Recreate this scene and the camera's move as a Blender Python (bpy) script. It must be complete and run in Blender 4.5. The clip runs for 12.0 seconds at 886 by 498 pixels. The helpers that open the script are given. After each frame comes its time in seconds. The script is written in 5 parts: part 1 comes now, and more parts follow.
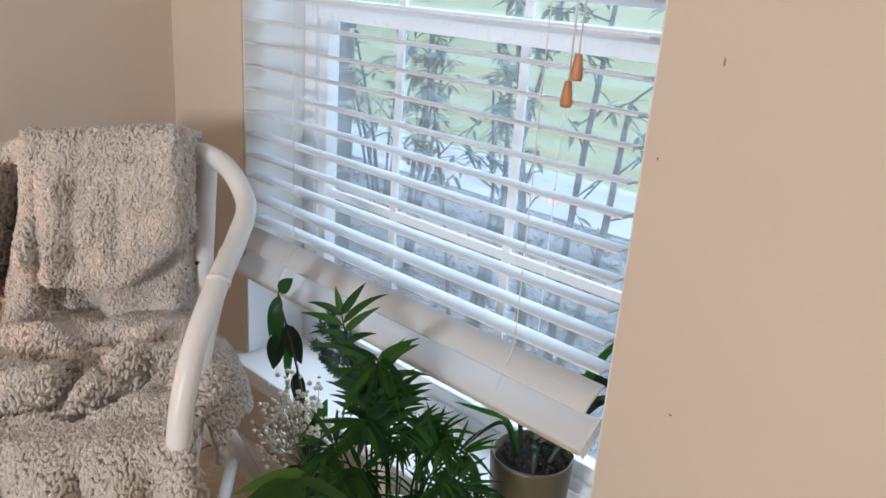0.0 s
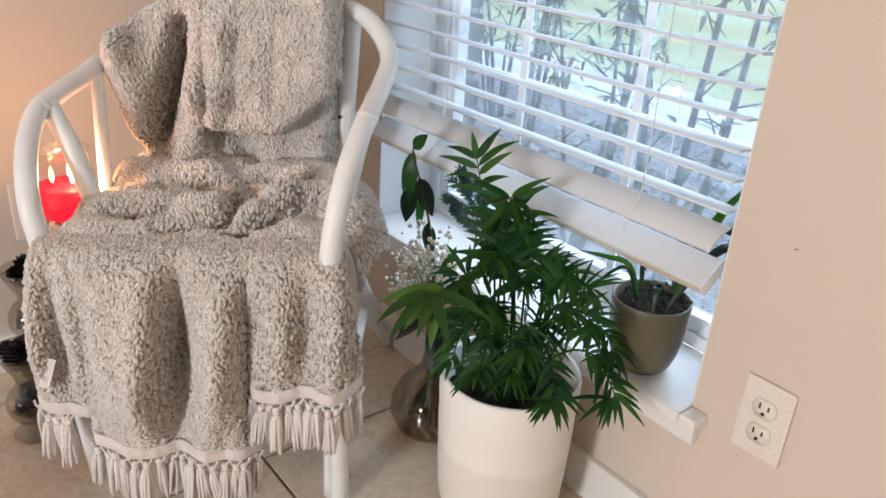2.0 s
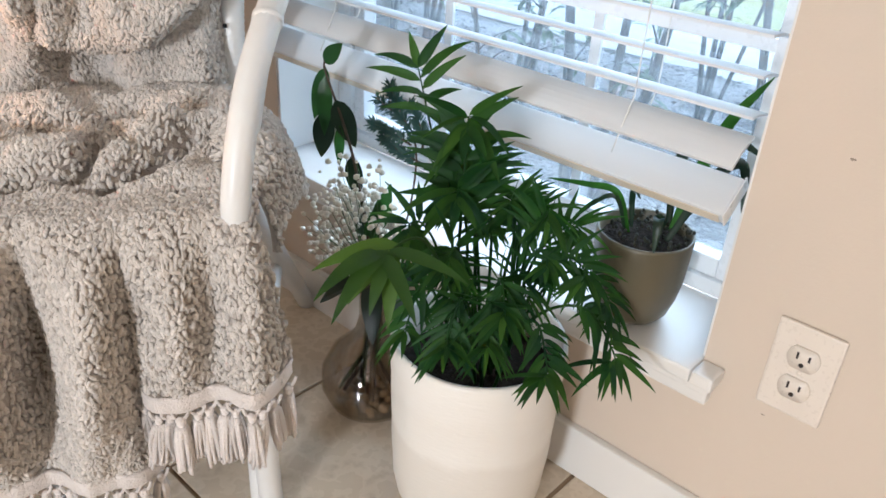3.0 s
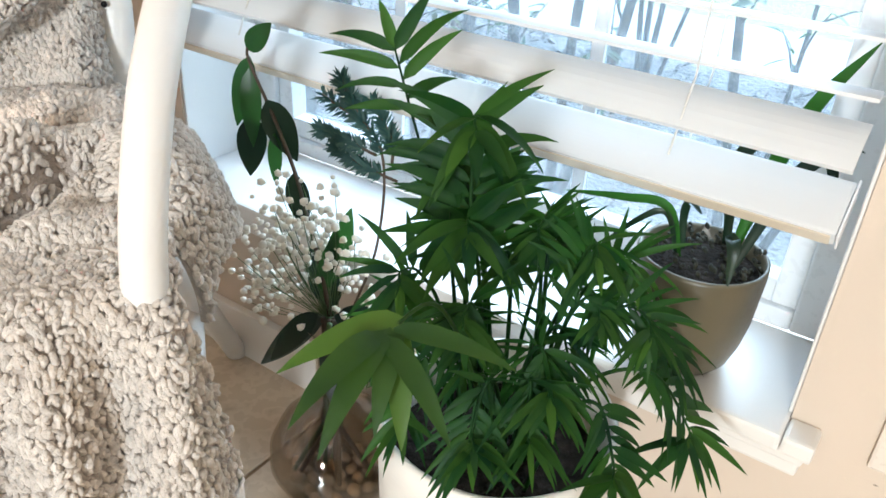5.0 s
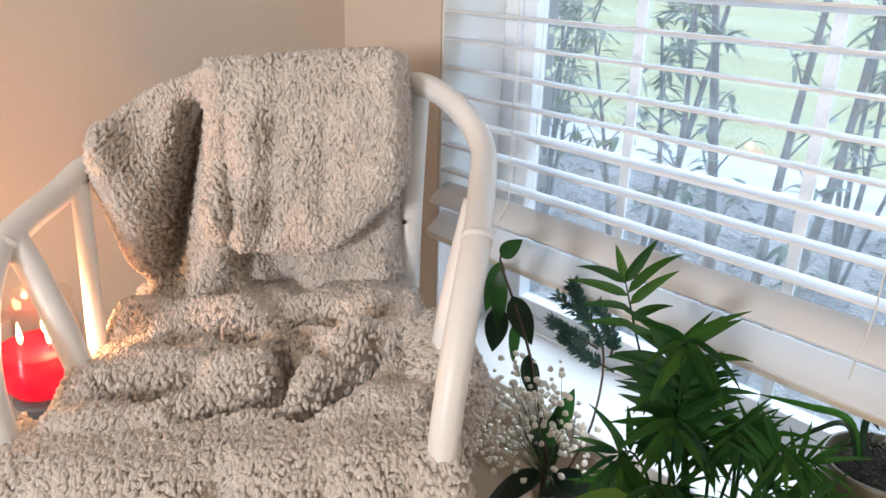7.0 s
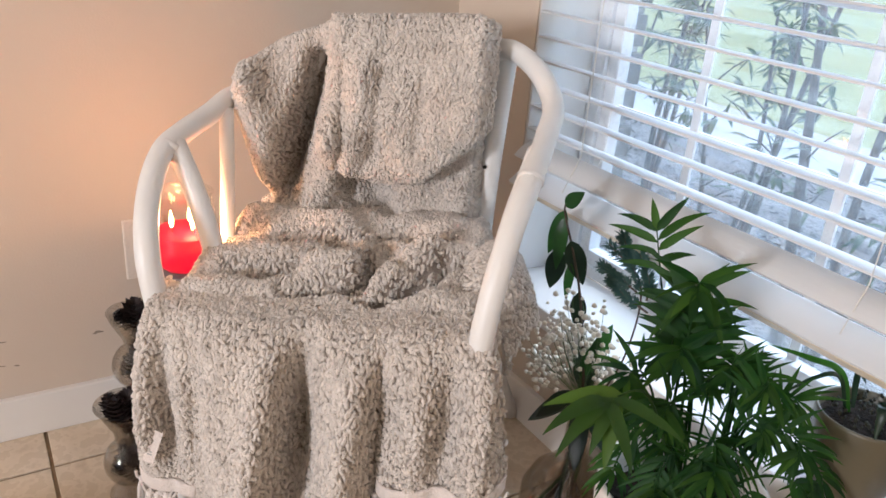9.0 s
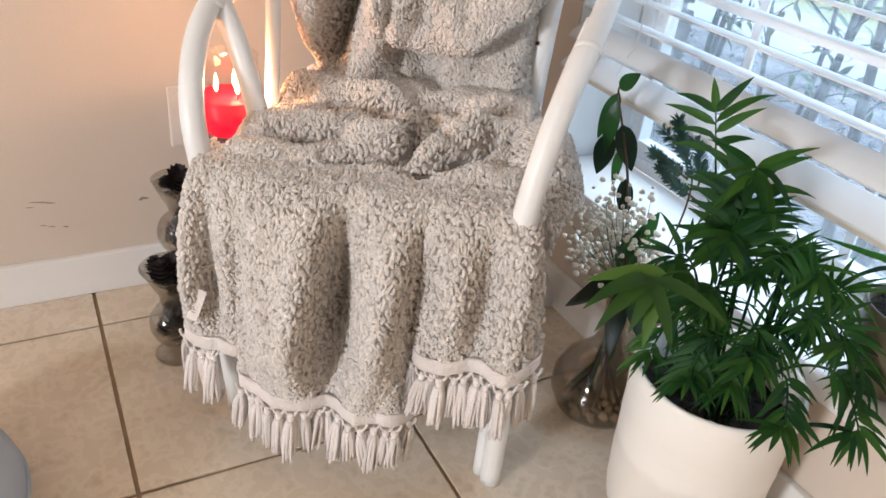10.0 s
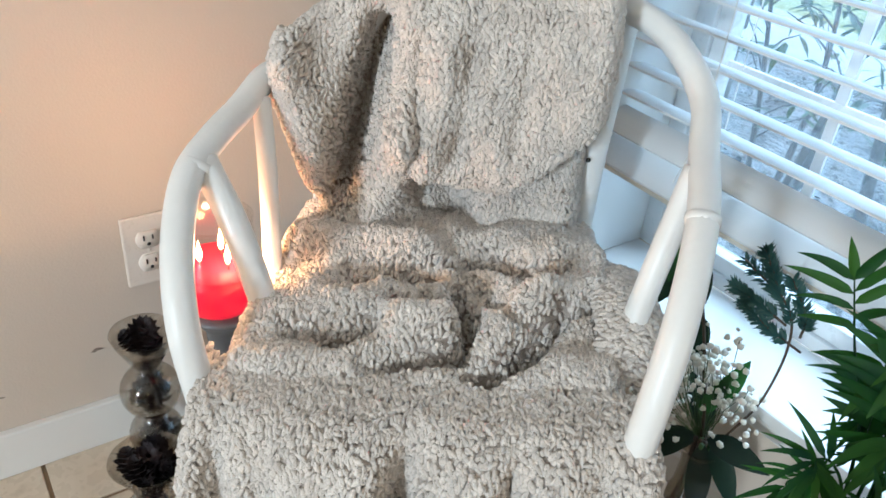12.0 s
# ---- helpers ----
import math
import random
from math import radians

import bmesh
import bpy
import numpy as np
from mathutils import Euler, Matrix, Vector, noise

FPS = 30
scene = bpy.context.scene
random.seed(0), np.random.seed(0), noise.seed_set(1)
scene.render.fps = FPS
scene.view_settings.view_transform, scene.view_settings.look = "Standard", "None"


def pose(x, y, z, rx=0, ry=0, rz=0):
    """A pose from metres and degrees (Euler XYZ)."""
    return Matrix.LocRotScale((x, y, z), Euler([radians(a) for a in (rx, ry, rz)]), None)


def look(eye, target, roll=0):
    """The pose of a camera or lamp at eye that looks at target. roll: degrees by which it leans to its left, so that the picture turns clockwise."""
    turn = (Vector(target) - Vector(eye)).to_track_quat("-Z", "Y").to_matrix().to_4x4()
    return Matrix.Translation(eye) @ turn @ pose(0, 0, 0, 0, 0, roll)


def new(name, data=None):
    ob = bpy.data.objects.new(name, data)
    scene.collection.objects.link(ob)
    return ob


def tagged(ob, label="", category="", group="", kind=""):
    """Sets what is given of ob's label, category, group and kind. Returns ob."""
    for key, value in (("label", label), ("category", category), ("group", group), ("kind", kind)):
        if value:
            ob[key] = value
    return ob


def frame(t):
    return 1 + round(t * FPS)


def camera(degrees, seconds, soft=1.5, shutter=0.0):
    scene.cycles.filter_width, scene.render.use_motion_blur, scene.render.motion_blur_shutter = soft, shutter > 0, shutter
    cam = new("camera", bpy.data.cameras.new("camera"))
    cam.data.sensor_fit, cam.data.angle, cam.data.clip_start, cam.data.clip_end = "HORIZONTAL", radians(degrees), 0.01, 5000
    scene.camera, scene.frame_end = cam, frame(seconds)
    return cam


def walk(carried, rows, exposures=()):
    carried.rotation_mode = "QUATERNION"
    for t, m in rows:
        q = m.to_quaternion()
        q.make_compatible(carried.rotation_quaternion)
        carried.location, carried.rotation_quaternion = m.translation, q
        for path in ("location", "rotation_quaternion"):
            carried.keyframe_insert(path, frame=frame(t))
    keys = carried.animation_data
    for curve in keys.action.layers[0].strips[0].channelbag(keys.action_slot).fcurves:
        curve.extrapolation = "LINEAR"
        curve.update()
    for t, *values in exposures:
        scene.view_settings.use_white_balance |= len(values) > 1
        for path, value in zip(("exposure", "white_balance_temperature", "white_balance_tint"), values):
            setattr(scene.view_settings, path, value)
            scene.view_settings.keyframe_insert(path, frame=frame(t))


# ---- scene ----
cam = camera(59.5, 12.0, soft=1.6)
EXPOSURES = [(0.0, 1.14, 5720, 9), (1.5, 1.29, 5720, 10), (2.5, 1.48, 5620, 9), (3.0, 1.58, 5520, 7), (5.0, 2.02, 5570, 3), (5.5, 2.02, 5570, 3), (6.5, 1.65, 5920, 10), (7.0, 1.45, 5920, 11), (9.0, 1.43, 5820, 13), (9.5, 1.43, 5820, 12), (10.0, 1.58, 5620, 9), (10.5, 1.72, 5370, 3), (11.5, 1.68, 5070, -3), (12.0, 1.53, 5020, -2)]
PATH = [
    (0, (1.494, -0.774, 1.018), (0.207, 0.611, 0.368), 4.1),
    (0.5, (1.511, -0.819, 0.981), (0.15, 0.479, 0.303), 4.8),
    (1, (1.527, -0.869, 0.965), (0.119, 0.352, 0.237), 5.2),
    (1.5, (1.551, -0.886, 0.958), (0.124, 0.277, 0.178), 4.6),
    (2, (1.55, -0.874, 0.924), (0.144, 0.279, 0.091), 3.7),
    (2.5, (1.443, -0.836, 0.859), (0.151, 0.381, -0.062), 3.7),
    (3, (1.322, -0.764, 0.823), (0.173, 0.545, -0.16), 3.5),
    (3.2, (1.282, -0.734, 0.815), (0.188, 0.601, -0.195), 3.0),
    (4.8, (1.115, -0.623, 0.733), (0.184, 0.839, -0.263), 3.6),
    (5, (1.097, -0.627, 0.742), (0.145, 0.82, -0.258), 3.4),
    (5.5, (1.063, -0.658, 0.759), (0.026, 0.746, -0.219), 3.4),
    (6, (1.05, -0.717, 0.77), (-0.082, 0.652, -0.148), 3.0),
    (6.5, (1.091, -0.773, 0.83), (-0.167, 0.549, 0.01), 2.2),
    (7, (1.156, -0.795, 0.892), (-0.235, 0.453, 0.179), 1.5),
    (7.2, (1.166, -0.838, 0.938), (-0.209, 0.434, 0.237), 1.1),
    (8.8, (1.329, -0.852, 0.919), (-0.213, 0.178, 0.17), 4.0),
    (9, (1.341, -0.854, 0.915), (-0.203, 0.137, 0.119), 4.5),
    (9.5, (1.362, -0.862, 0.885), (-0.165, 0.048, -0.032), 5.7),
    (10, (1.341, -0.859, 0.875), (-0.141, 0.007, -0.152), 6.2),
    (10.5, (1.282, -0.841, 0.874), (-0.16, 0.009, -0.22), 6.0),
    (11, (1.193, -0.832, 0.874), (-0.223, 0.037, -0.239), 5.6),
    (11.5, (1.073, -0.863, 0.915), (-0.272, 0.096, -0.213), 5.3),
    (12, (0.988, -0.837, 0.96), (-0.364, 0.175, -0.112), 5.6),
]
walk(cam, [(t, look(eye, target, roll)) for t, eye, target, roll in PATH], EXPOSURES)


# ---- world, sun, lights ----
world = bpy.data.worlds.new("world")
scene.world = world
world.use_nodes = True
wn = world.node_tree.nodes
sky = wn.new("ShaderNodeTexSky")
sky.sky_type = "NISHITA"
sky.sun_disc = False
sky.sun_elevation = radians(47)
sky.sun_rotation = radians(0)
wn["Background"].inputs["Strength"].default_value = 0.15
world.node_tree.links.new(sky.outputs["Color"], wn["Background"].inputs["Color"])

sun_data = bpy.data.lights.new("sun", "SUN")
sun_data.energy, sun_data.angle, sun_data.color = 1.9, radians(60), (0.76, 0.91, 1.0)
sun = new("sun", sun_data)
sun.matrix_world = look((0.9, 5.5, 6.0), (0.66, 0.2, 0.6))

# added area lamp behind the camera, aimed for the wall shadows; no window known
room_data = bpy.data.lights.new("unseen_room_light", "AREA")
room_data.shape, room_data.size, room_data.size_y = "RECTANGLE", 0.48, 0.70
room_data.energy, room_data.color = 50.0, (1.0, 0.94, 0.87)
room_light = new("unseen_room_light", room_data)
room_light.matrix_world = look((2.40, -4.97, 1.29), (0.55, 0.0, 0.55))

candle_data = bpy.data.lights.new("candle_light", "POINT")
candle_data.energy, candle_data.color, candle_data.shadow_soft_size = 0.38, (1.0, 0.46, 0.20), 0.007
candle_lamp = new("candle_light", candle_data)
candle_lamp.location = (0.2966, -0.608, 0.492)


# ---- materials ----
def nodes_of(name):
    m = bpy.data.materials.new(name)
    m.use_nodes = True
    nt = m.node_tree
    return m, nt, nt.nodes["Principled BSDF"]


def link(nt, a, b):
    nt.links.new(a, b)


def noise_tex(nt, coord, scale, detail=4.0, stretch=(1, 1, 1)):
    mp = nt.nodes.new("ShaderNodeMapping")
    mp.inputs["Scale"].default_value = stretch
    link(nt, coord, mp.inputs["Vector"])
    n = nt.nodes.new("ShaderNodeTexNoise")
    n.inputs["Scale"].default_value = scale
    n.inputs["Detail"].default_value = detail
    link(nt, mp.outputs["Vector"], n.inputs["Vector"])
    return n.outputs["Fac"]


def mix_col(nt, fac, a, b):
    m = nt.nodes.new("ShaderNodeMix")
    m.data_type = "RGBA"
    if isinstance(fac, float):
        m.inputs["Factor"].default_value = fac
    else:
        link(nt, fac, m.inputs["Factor"])
    for i, c in ((6, a), (7, b)):
        if isinstance(c, tuple):
            m.inputs[i].default_value = (*c, 1)
        else:
            link(nt, c, m.inputs[i])
    return m.outputs[2]


def ramp(nt, fac, lo, hi):
    r = nt.nodes.new("ShaderNodeMapRange")
    r.inputs["From Min"].default_value, r.inputs["From Max"].default_value = lo, hi
    link(nt, fac, r.inputs["Value"])
    return r.outputs["Result"]


def surface(name, c1, c2, rough=0.6, big=3.0, fine=60.0, bump=0.15, dist=0.002, stretch=(1, 1, 1), metallic=0.0, vary=0.0, c3=None, place=False):
    """Two colours mixed by coarse and fine noise, with a fine relief."""
    m, nt, b = nodes_of(name)
    co = nt.nodes.new("ShaderNodeNewGeometry").outputs["Position"] if place else nt.nodes.new("ShaderNodeTexCoord").outputs["Object"]
    coarse = ramp(nt, noise_tex(nt, co, big, 5.0, stretch), 0.3, 0.7)
    grain = noise_tex(nt, co, fine, 3.0, stretch)
    col = mix_col(nt, coarse, c1, c2)
    if c3:
        col = mix_col(nt, ramp(nt, grain, 0.55, 0.75), col, c3)
    if vary:
        info = nt.nodes.new("ShaderNodeObjectInfo")
        hsv = nt.nodes.new("ShaderNodeHueSaturation")
        link(nt, ramp2(nt, info.outputs["Random"], 1 - vary, 1 + vary), hsv.inputs["Value"])
        link(nt, col, hsv.inputs["Color"])
        col = hsv.outputs["Color"]
    link(nt, col, b.inputs["Base Color"])
    rr = ramp2(nt, grain, max(0.02, rough - 0.12), min(1, rough + 0.12))
    link(nt, rr, b.inputs["Roughness"])
    b.inputs["Metallic"].default_value = metallic
    bp = nt.nodes.new("ShaderNodeBump")
    bp.inputs["Strength"].default_value, bp.inputs["Distance"].default_value = bump, dist
    link(nt, grain, bp.inputs["Height"])
    link(nt, bp.outputs["Normal"], b.inputs["Normal"])
    return m


def ramp2(nt, fac, lo, hi):
    r = nt.nodes.new("ShaderNodeMapRange")
    r.inputs["To Min"].default_value, r.inputs["To Max"].default_value = lo, hi
    link(nt, fac, r.inputs["Value"])
    return r.outputs["Result"]


def glass(name, color, rough=0.02, ior=1.45):
    m, nt, b = nodes_of(name)
    b.inputs["Base Color"].default_value = (*color, 1)
    b.inputs["Roughness"].default_value = rough
    b.inputs["IOR"].default_value = ior
    b.inputs["Transmission Weight"].default_value = 1.0
    return m


def pane_glass(name, tint=(0.95, 0.97, 0.97), blend=0.25, most=0.6, glare_veil=0.0):
    """Thin glass: clear, with a mirror coat that grows towards the edges. An optional pale veil imitates glare."""
    m, nt, b = nodes_of(name)
    out = nt.nodes["Material Output"]
    tr = nt.nodes.new("ShaderNodeBsdfTransparent")
    tr.inputs["Color"].default_value = (*tint, 1)
    gl = nt.nodes.new("ShaderNodeBsdfGlossy")
    gl.inputs["Roughness"].default_value = 0.02
    lw = nt.nodes.new("ShaderNodeLayerWeight")
    lw.inputs["Blend"].default_value = blend
    mx = nt.nodes.new("ShaderNodeMixShader")
    link(nt, ramp2(nt, lw.outputs["Facing"], 0.035, most), mx.inputs["Fac"])
    link(nt, tr.outputs["BSDF"], mx.inputs[1])
    link(nt, gl.outputs["BSDF"], mx.inputs[2])
    last = mx.outputs["Shader"]
    if glare_veil:
        tl = nt.nodes.new("ShaderNodeBsdfTranslucent")
        tl.inputs["Color"].default_value = (0.85, 0.88, 0.9, 1)
        dm = nt.nodes.new("ShaderNodeMixShader")
        co = nt.nodes.new("ShaderNodeTexCoord").outputs["Object"]
        link(nt, ramp2(nt, noise_tex(nt, co, 5.0, 5.0), glare_veil * 0.6, glare_veil * 1.4), dm.inputs["Fac"])
        link(nt, last, dm.inputs[1])
        link(nt, tl.outputs["BSDF"], dm.inputs[2])
        last = dm.outputs["Shader"]
    link(nt, last, out.inputs["Surface"])
    return m


def glow(name, color, strength):
    m, nt, b = nodes_of(name)
    b.inputs["Emission Color"].default_value = (*color, 1)
    b.inputs["Emission Strength"].default_value = strength
    b.inputs["Base Color"].default_value = (*color, 1)
    return m


def see_light(m, color, share):
    """Lets a share of the light pass through a thin sheet."""
    nt = m.node_tree
    b = nt.nodes["Principled BSDF"]
    tl = nt.nodes.new("ShaderNodeBsdfTranslucent")
    tl.inputs["Color"].default_value = (*color, 1)
    mx = nt.nodes.new("ShaderNodeMixShader")
    mx.inputs["Fac"].default_value = share
    link(nt, b.outputs["BSDF"], mx.inputs[1])
    link(nt, tl.outputs["BSDF"], mx.inputs[2])
    link(nt, mx.outputs["Shader"], nt.nodes["Material Output"].inputs["Surface"])


def leafy(name, c1, c2, rough=0.4, through_light=0.25, vary=0.25):
    """A leaf: two greens, faint veins, and some light passing through."""
    m = surface(name, c1, c2, rough, 25.0, 180.0, 0.2, 0.001, vary=vary)
    nt = m.node_tree
    b = nt.nodes["Principled BSDF"]
    old = b.inputs["Base Color"].links[0].from_socket
    geo = nt.nodes.new("ShaderNodeNewGeometry")
    young = mix_col(nt, ramp(nt, geo.outputs["Random Per Island"], 0.45, 1.0), old, (c2[0] * 1.9, c2[1] * 1.45, c2[2] * 1.2))
    link(nt, young, b.inputs["Base Color"])
    b.inputs["Specular IOR Level"].default_value = 0.35
    tl = nt.nodes.new("ShaderNodeBsdfTranslucent")
    tl.inputs["Color"].default_value = (c2[0] * 2.2, c2[1] * 2.2, c2[2] * 1.2, 1)
    mx = nt.nodes.new("ShaderNodeMixShader")
    mx.inputs["Fac"].default_value = through_light
    link(nt, b.outputs["BSDF"], mx.inputs[1])
    link(nt, tl.outputs["BSDF"], mx.inputs[2])
    link(nt, mx.outputs["Shader"], nt.nodes["Material Output"].inputs["Surface"])
    return m


M_WALL = surface("wall_paint", (0.61, 0.515, 0.42), (0.65, 0.55, 0.45), 0.55, 1.3, 260.0, 0.25, 0.0012)
M_WHITE = surface("white_trim_paint", (0.76, 0.73, 0.69), (0.80, 0.77, 0.73), 0.35, 4.0, 120.0, 0.08, 0.001)
M_CEIL = surface("ceiling_paint", (0.78, 0.76, 0.72), (0.8, 0.78, 0.75), 0.8, 2.0, 90.0, 0.3, 0.003)
M_TILE = surface("tan_stone_tile", (0.60, 0.495, 0.37), (0.69, 0.585, 0.455), 0.28, 7.0, 34.0, 0.10, 0.0015, vary=0.06, c3=(0.49, 0.39, 0.275), place=True)
M_GROUT = surface("brown_grout", (0.27, 0.185, 0.11), (0.34, 0.24, 0.15), 0.9, 20.0, 300.0, 0.5, 0.001)
M_BLIND = surface("white_blind_slat", (0.79, 0.80, 0.81), (0.83, 0.84, 0.85), 0.35, 6.0, 60.0, 0.12, 0.0008, (0.3, 6, 6))
see_light(M_BLIND, (0.85, 0.86, 0.86), 0.22)
M_VINYL = surface("white_vinyl_frame", (0.78, 0.79, 0.80), (0.82, 0.83, 0.84), 0.3, 5.0, 80.0, 0.05, 0.0006)
M_CANE = surface("white_painted_cane", (0.77, 0.755, 0.73), (0.82, 0.81, 0.79), 0.38, 14.0, 110.0, 0.25, 0.0015)
M_KNOT = surface("worn_brown_patch", (0.28, 0.2, 0.12), (0.4, 0.3, 0.2), 0.6, 40.0, 200.0)
M_STEELDARK = surface("dark_metal", (0.02, 0.02, 0.022), (0.04, 0.04, 0.04), 0.35, 20.0, 100.0, metallic=1.0)
M_POT = surface("cream_ribbed_ceramic", (0.78, 0.73, 0.66), (0.82, 0.78, 0.72), 0.45, 5.0, 70.0, 0.35, 0.0015, (1, 1, 4))
M_GPOT = surface("olive_grey_glaze", (0.095, 0.082, 0.050), (0.125, 0.106, 0.066), 0.38, 8.0, 150.0, 0.08, 0.0006)
M_SOIL = surface("dark_potting_soil", (0.012, 0.010, 0.009), (0.04, 0.032, 0.026), 0.95, 60.0, 220.0, 1.0, 0.006)
M_SOIL.node_tree.nodes["Principled BSDF"].inputs["Specular IOR Level"].default_value = 0.05
M_MOSS = surface("grey_moss", (0.014, 0.017, 0.009), (0.045, 0.042, 0.028), 0.95, 60.0, 260.0, 1.0, 0.004)
M_PALM = leafy("palm_leaf", (0.003, 0.020, 0.013), (0.024, 0.076, 0.012), 0.5, 0.28)
M_PALM.node_tree.nodes["Principled BSDF"].inputs["Specular IOR Level"].default_value = 0.16
M_YOUNG = leafy("young_palm_leaf", (0.014, 0.052, 0.010), (0.040, 0.100, 0.014), 0.5, 0.32)
M_STEM = surface("green_stem", (0.05, 0.10, 0.025), (0.08, 0.13, 0.04), 0.5, 30.0, 200.0)
M_DARKLEAF = leafy("dark_glossy_leaf", (0.005, 0.014, 0.011), (0.012, 0.030, 0.016), 0.35, 0.08)
M_MIDLEAF = leafy("ficus_leaf", (0.012, 0.045, 0.018), (0.025, 0.075, 0.022), 0.35, 0.3)
M_SPRUCE = leafy("spruce_needles", (0.014, 0.045, 0.045), (0.03, 0.075, 0.07), 0.5, 0.1)
M_TWIG = surface("brown_twig", (0.05, 0.032, 0.02), (0.09, 0.06, 0.04), 0.8, 40.0, 200.0)
M_PETAL = surface("cream_petals", (0.78, 0.72, 0.60), (0.84, 0.80, 0.72), 0.7, 90.0, 300.0)
M_SMOKE = pane_glass("smoky_glass", (0.80, 0.76, 0.70), 0.3, 0.45)
M_CLEAR = pane_glass("clear_jar_glass", (0.96, 0.95, 0.93), 0.2, 0.10)
M_PEBBLE = surface("tan_pebbles", (0.36, 0.24, 0.14), (0.52, 0.38, 0.25), 0.4, 30.0, 150.0, vary=0.3)
M_WAX = surface("red_wax_flame_glow", (0.34, 0.0006, 0.006), (0.44, 0.001, 0.010), 0.55, 10.0, 60.0)
# emission stands in for flame light soaking through the wax
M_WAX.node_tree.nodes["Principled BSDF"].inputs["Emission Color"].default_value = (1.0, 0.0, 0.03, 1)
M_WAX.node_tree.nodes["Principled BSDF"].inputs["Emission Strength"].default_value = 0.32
M_WAX.node_tree.nodes["Principled BSDF"].inputs["Specular IOR Level"].default_value = 0.08
M_FLAME = glow("flame", (1.0, 0.55, 0.16), 14.0)
M_CONE = surface("dark_pine_cone", (0.010, 0.007, 0.010), (0.032, 0.021, 0.022), 0.7, 60.0, 300.0, 0.5, 0.001)
M_PLATE = surface("almond_outlet_plastic", (0.73, 0.65, 0.565), (0.76, 0.68, 0.595), 0.3, 20.0, 200.0, 0.05, 0.0005)
M_SLOT = surface("dark_slot", (0.02, 0.015, 0.012), (0.03, 0.02, 0.02), 0.7)
M_TASSELWOOD = surface("orange_wood_tassel", (0.45, 0.20, 0.09), (0.55, 0.27, 0.13), 0.4, 30.0, 120.0, stretch=(6, 6, 1))
M_CORD = surface("white_cord", (0.70, 0.69, 0.66), (0.78, 0.77, 0.74), 0.8, 60.0, 400.0)
M_SMUDGE = surface("scuff", (0.18, 0.14, 0.105), (0.34, 0.27, 0.21), 0.7, 80.0, 300.0)
M_MULCH = surface("grey_mulch", (0.17, 0.158, 0.15), (0.30, 0.285, 0.27), 0.95, 9.0, 45.0, 1.0, 0.03, c3=(0.10, 0.09, 0.085))
M_LAWN = surface("lawn", (0.31, 0.31, 0.12), (0.39, 0.38, 0.17), 0.9, 1.2, 40.0, 1.0, 0.03)
M_PATH = surface("pale_concrete", (0.42, 0.41, 0.39), (0.52, 0.50, 0.48), 0.85, 3.0, 60.0)
M_BARK = surface("grey_bark", (0.075, 0.078, 0.085), (0.14, 0.14, 0.145), 0.9, 20.0, 90.0, 0.8, 0.004, (1, 1, 0.25))
M_SHRUB = leafy("shrub_leaf", (0.018, 0.055, 0.040), (0.042, 0.095, 0.048), 0.5, 0.2)
M_BRICK = surface("dark_grey_brick", (0.075, 0.07, 0.068), (0.12, 0.11, 0.105), 0.9, 12.0, 120.0, 0.6, 0.003, vary=0.2)
M_MORTAR = surface("light_mortar", (0.32, 0.31, 0.29), (0.38, 0.36, 0.34), 0.95, 12.0, 160.0)
M_POUF = surface("pale_blue_cloth", (0.36, 0.42, 0.50), (0.44, 0.50, 0.58), 0.9, 8.0, 400.0, 0.5, 0.001)
M_BAR = surface("grey_print", (0.35, 0.35, 0.36), (0.4, 0.4, 0.4), 0.8)


def blanket_cloth(name, c1, c2, c3):
    m = surface(name, c1, c2, 0.95, 22.0, 420.0, 0.9, 0.0025, c3=c3)
    b = m.node_tree.nodes["Principled BSDF"]
    nt = m.node_tree
    old = b.inputs["Base Color"].links[0].from_socket
    geo = nt.nodes.new("ShaderNodeNewGeometry")
    hsv = nt.nodes.new("ShaderNodeHueSaturation")
    link(nt, ramp2(nt, geo.outputs["Random Per Island"], 0.84, 1.10), hsv.inputs["Value"])
    link(nt, old, hsv.inputs["Color"])
    link(nt, hsv.outputs["Color"], b.inputs["Base Color"])
    b.inputs["Sheen Weight"].default_value = 0.25
    b.inputs["Sheen Roughness"].default_value = 0.6
    return m


M_FLEECE = blanket_cloth("taupe_boucle_fleece", (0.64, 0.575, 0.515), (0.74, 0.68, 0.62), (0.52, 0.46, 0.405))
M_KNIT = blanket_cloth("taupe_knit_backing", (0.46, 0.395, 0.345), (0.54, 0.475, 0.42), (0.38, 0.325, 0.28))
M_FRINGE = blanket_cloth("ivory_fringe", (0.74, 0.66, 0.61), (0.80, 0.73, 0.68), (0.70, 0.62, 0.57))


# ---- mesh helpers ----
def part(name, bm, material, parent=None, label="", smooth=True):
    """Links a bmesh as one mesh object, under parent if there is one."""
    me = bpy.data.meshes.new(name)
    bm.to_mesh(me)
    bm.free()
    me.materials.append(material)
    if smooth:
        me.polygons.foreach_set("use_smooth", [True] * len(me.polygons))
    ob = new(name, me)
    if parent:
        ob.parent = parent
    if label:
        ob["label"] = label
    return ob


def mesh_part(name, verts, faces, material, parent=None, label=""):
    me = bpy.data.meshes.new(name)
    me.from_pydata(verts, [], faces)
    me.materials.append(material)
    me.polygons.foreach_set("use_smooth", [True] * len(me.polygons))
    ob = new(name, me)
    if parent:
        ob.parent = parent
    if label:
        ob["label"] = label
    return ob


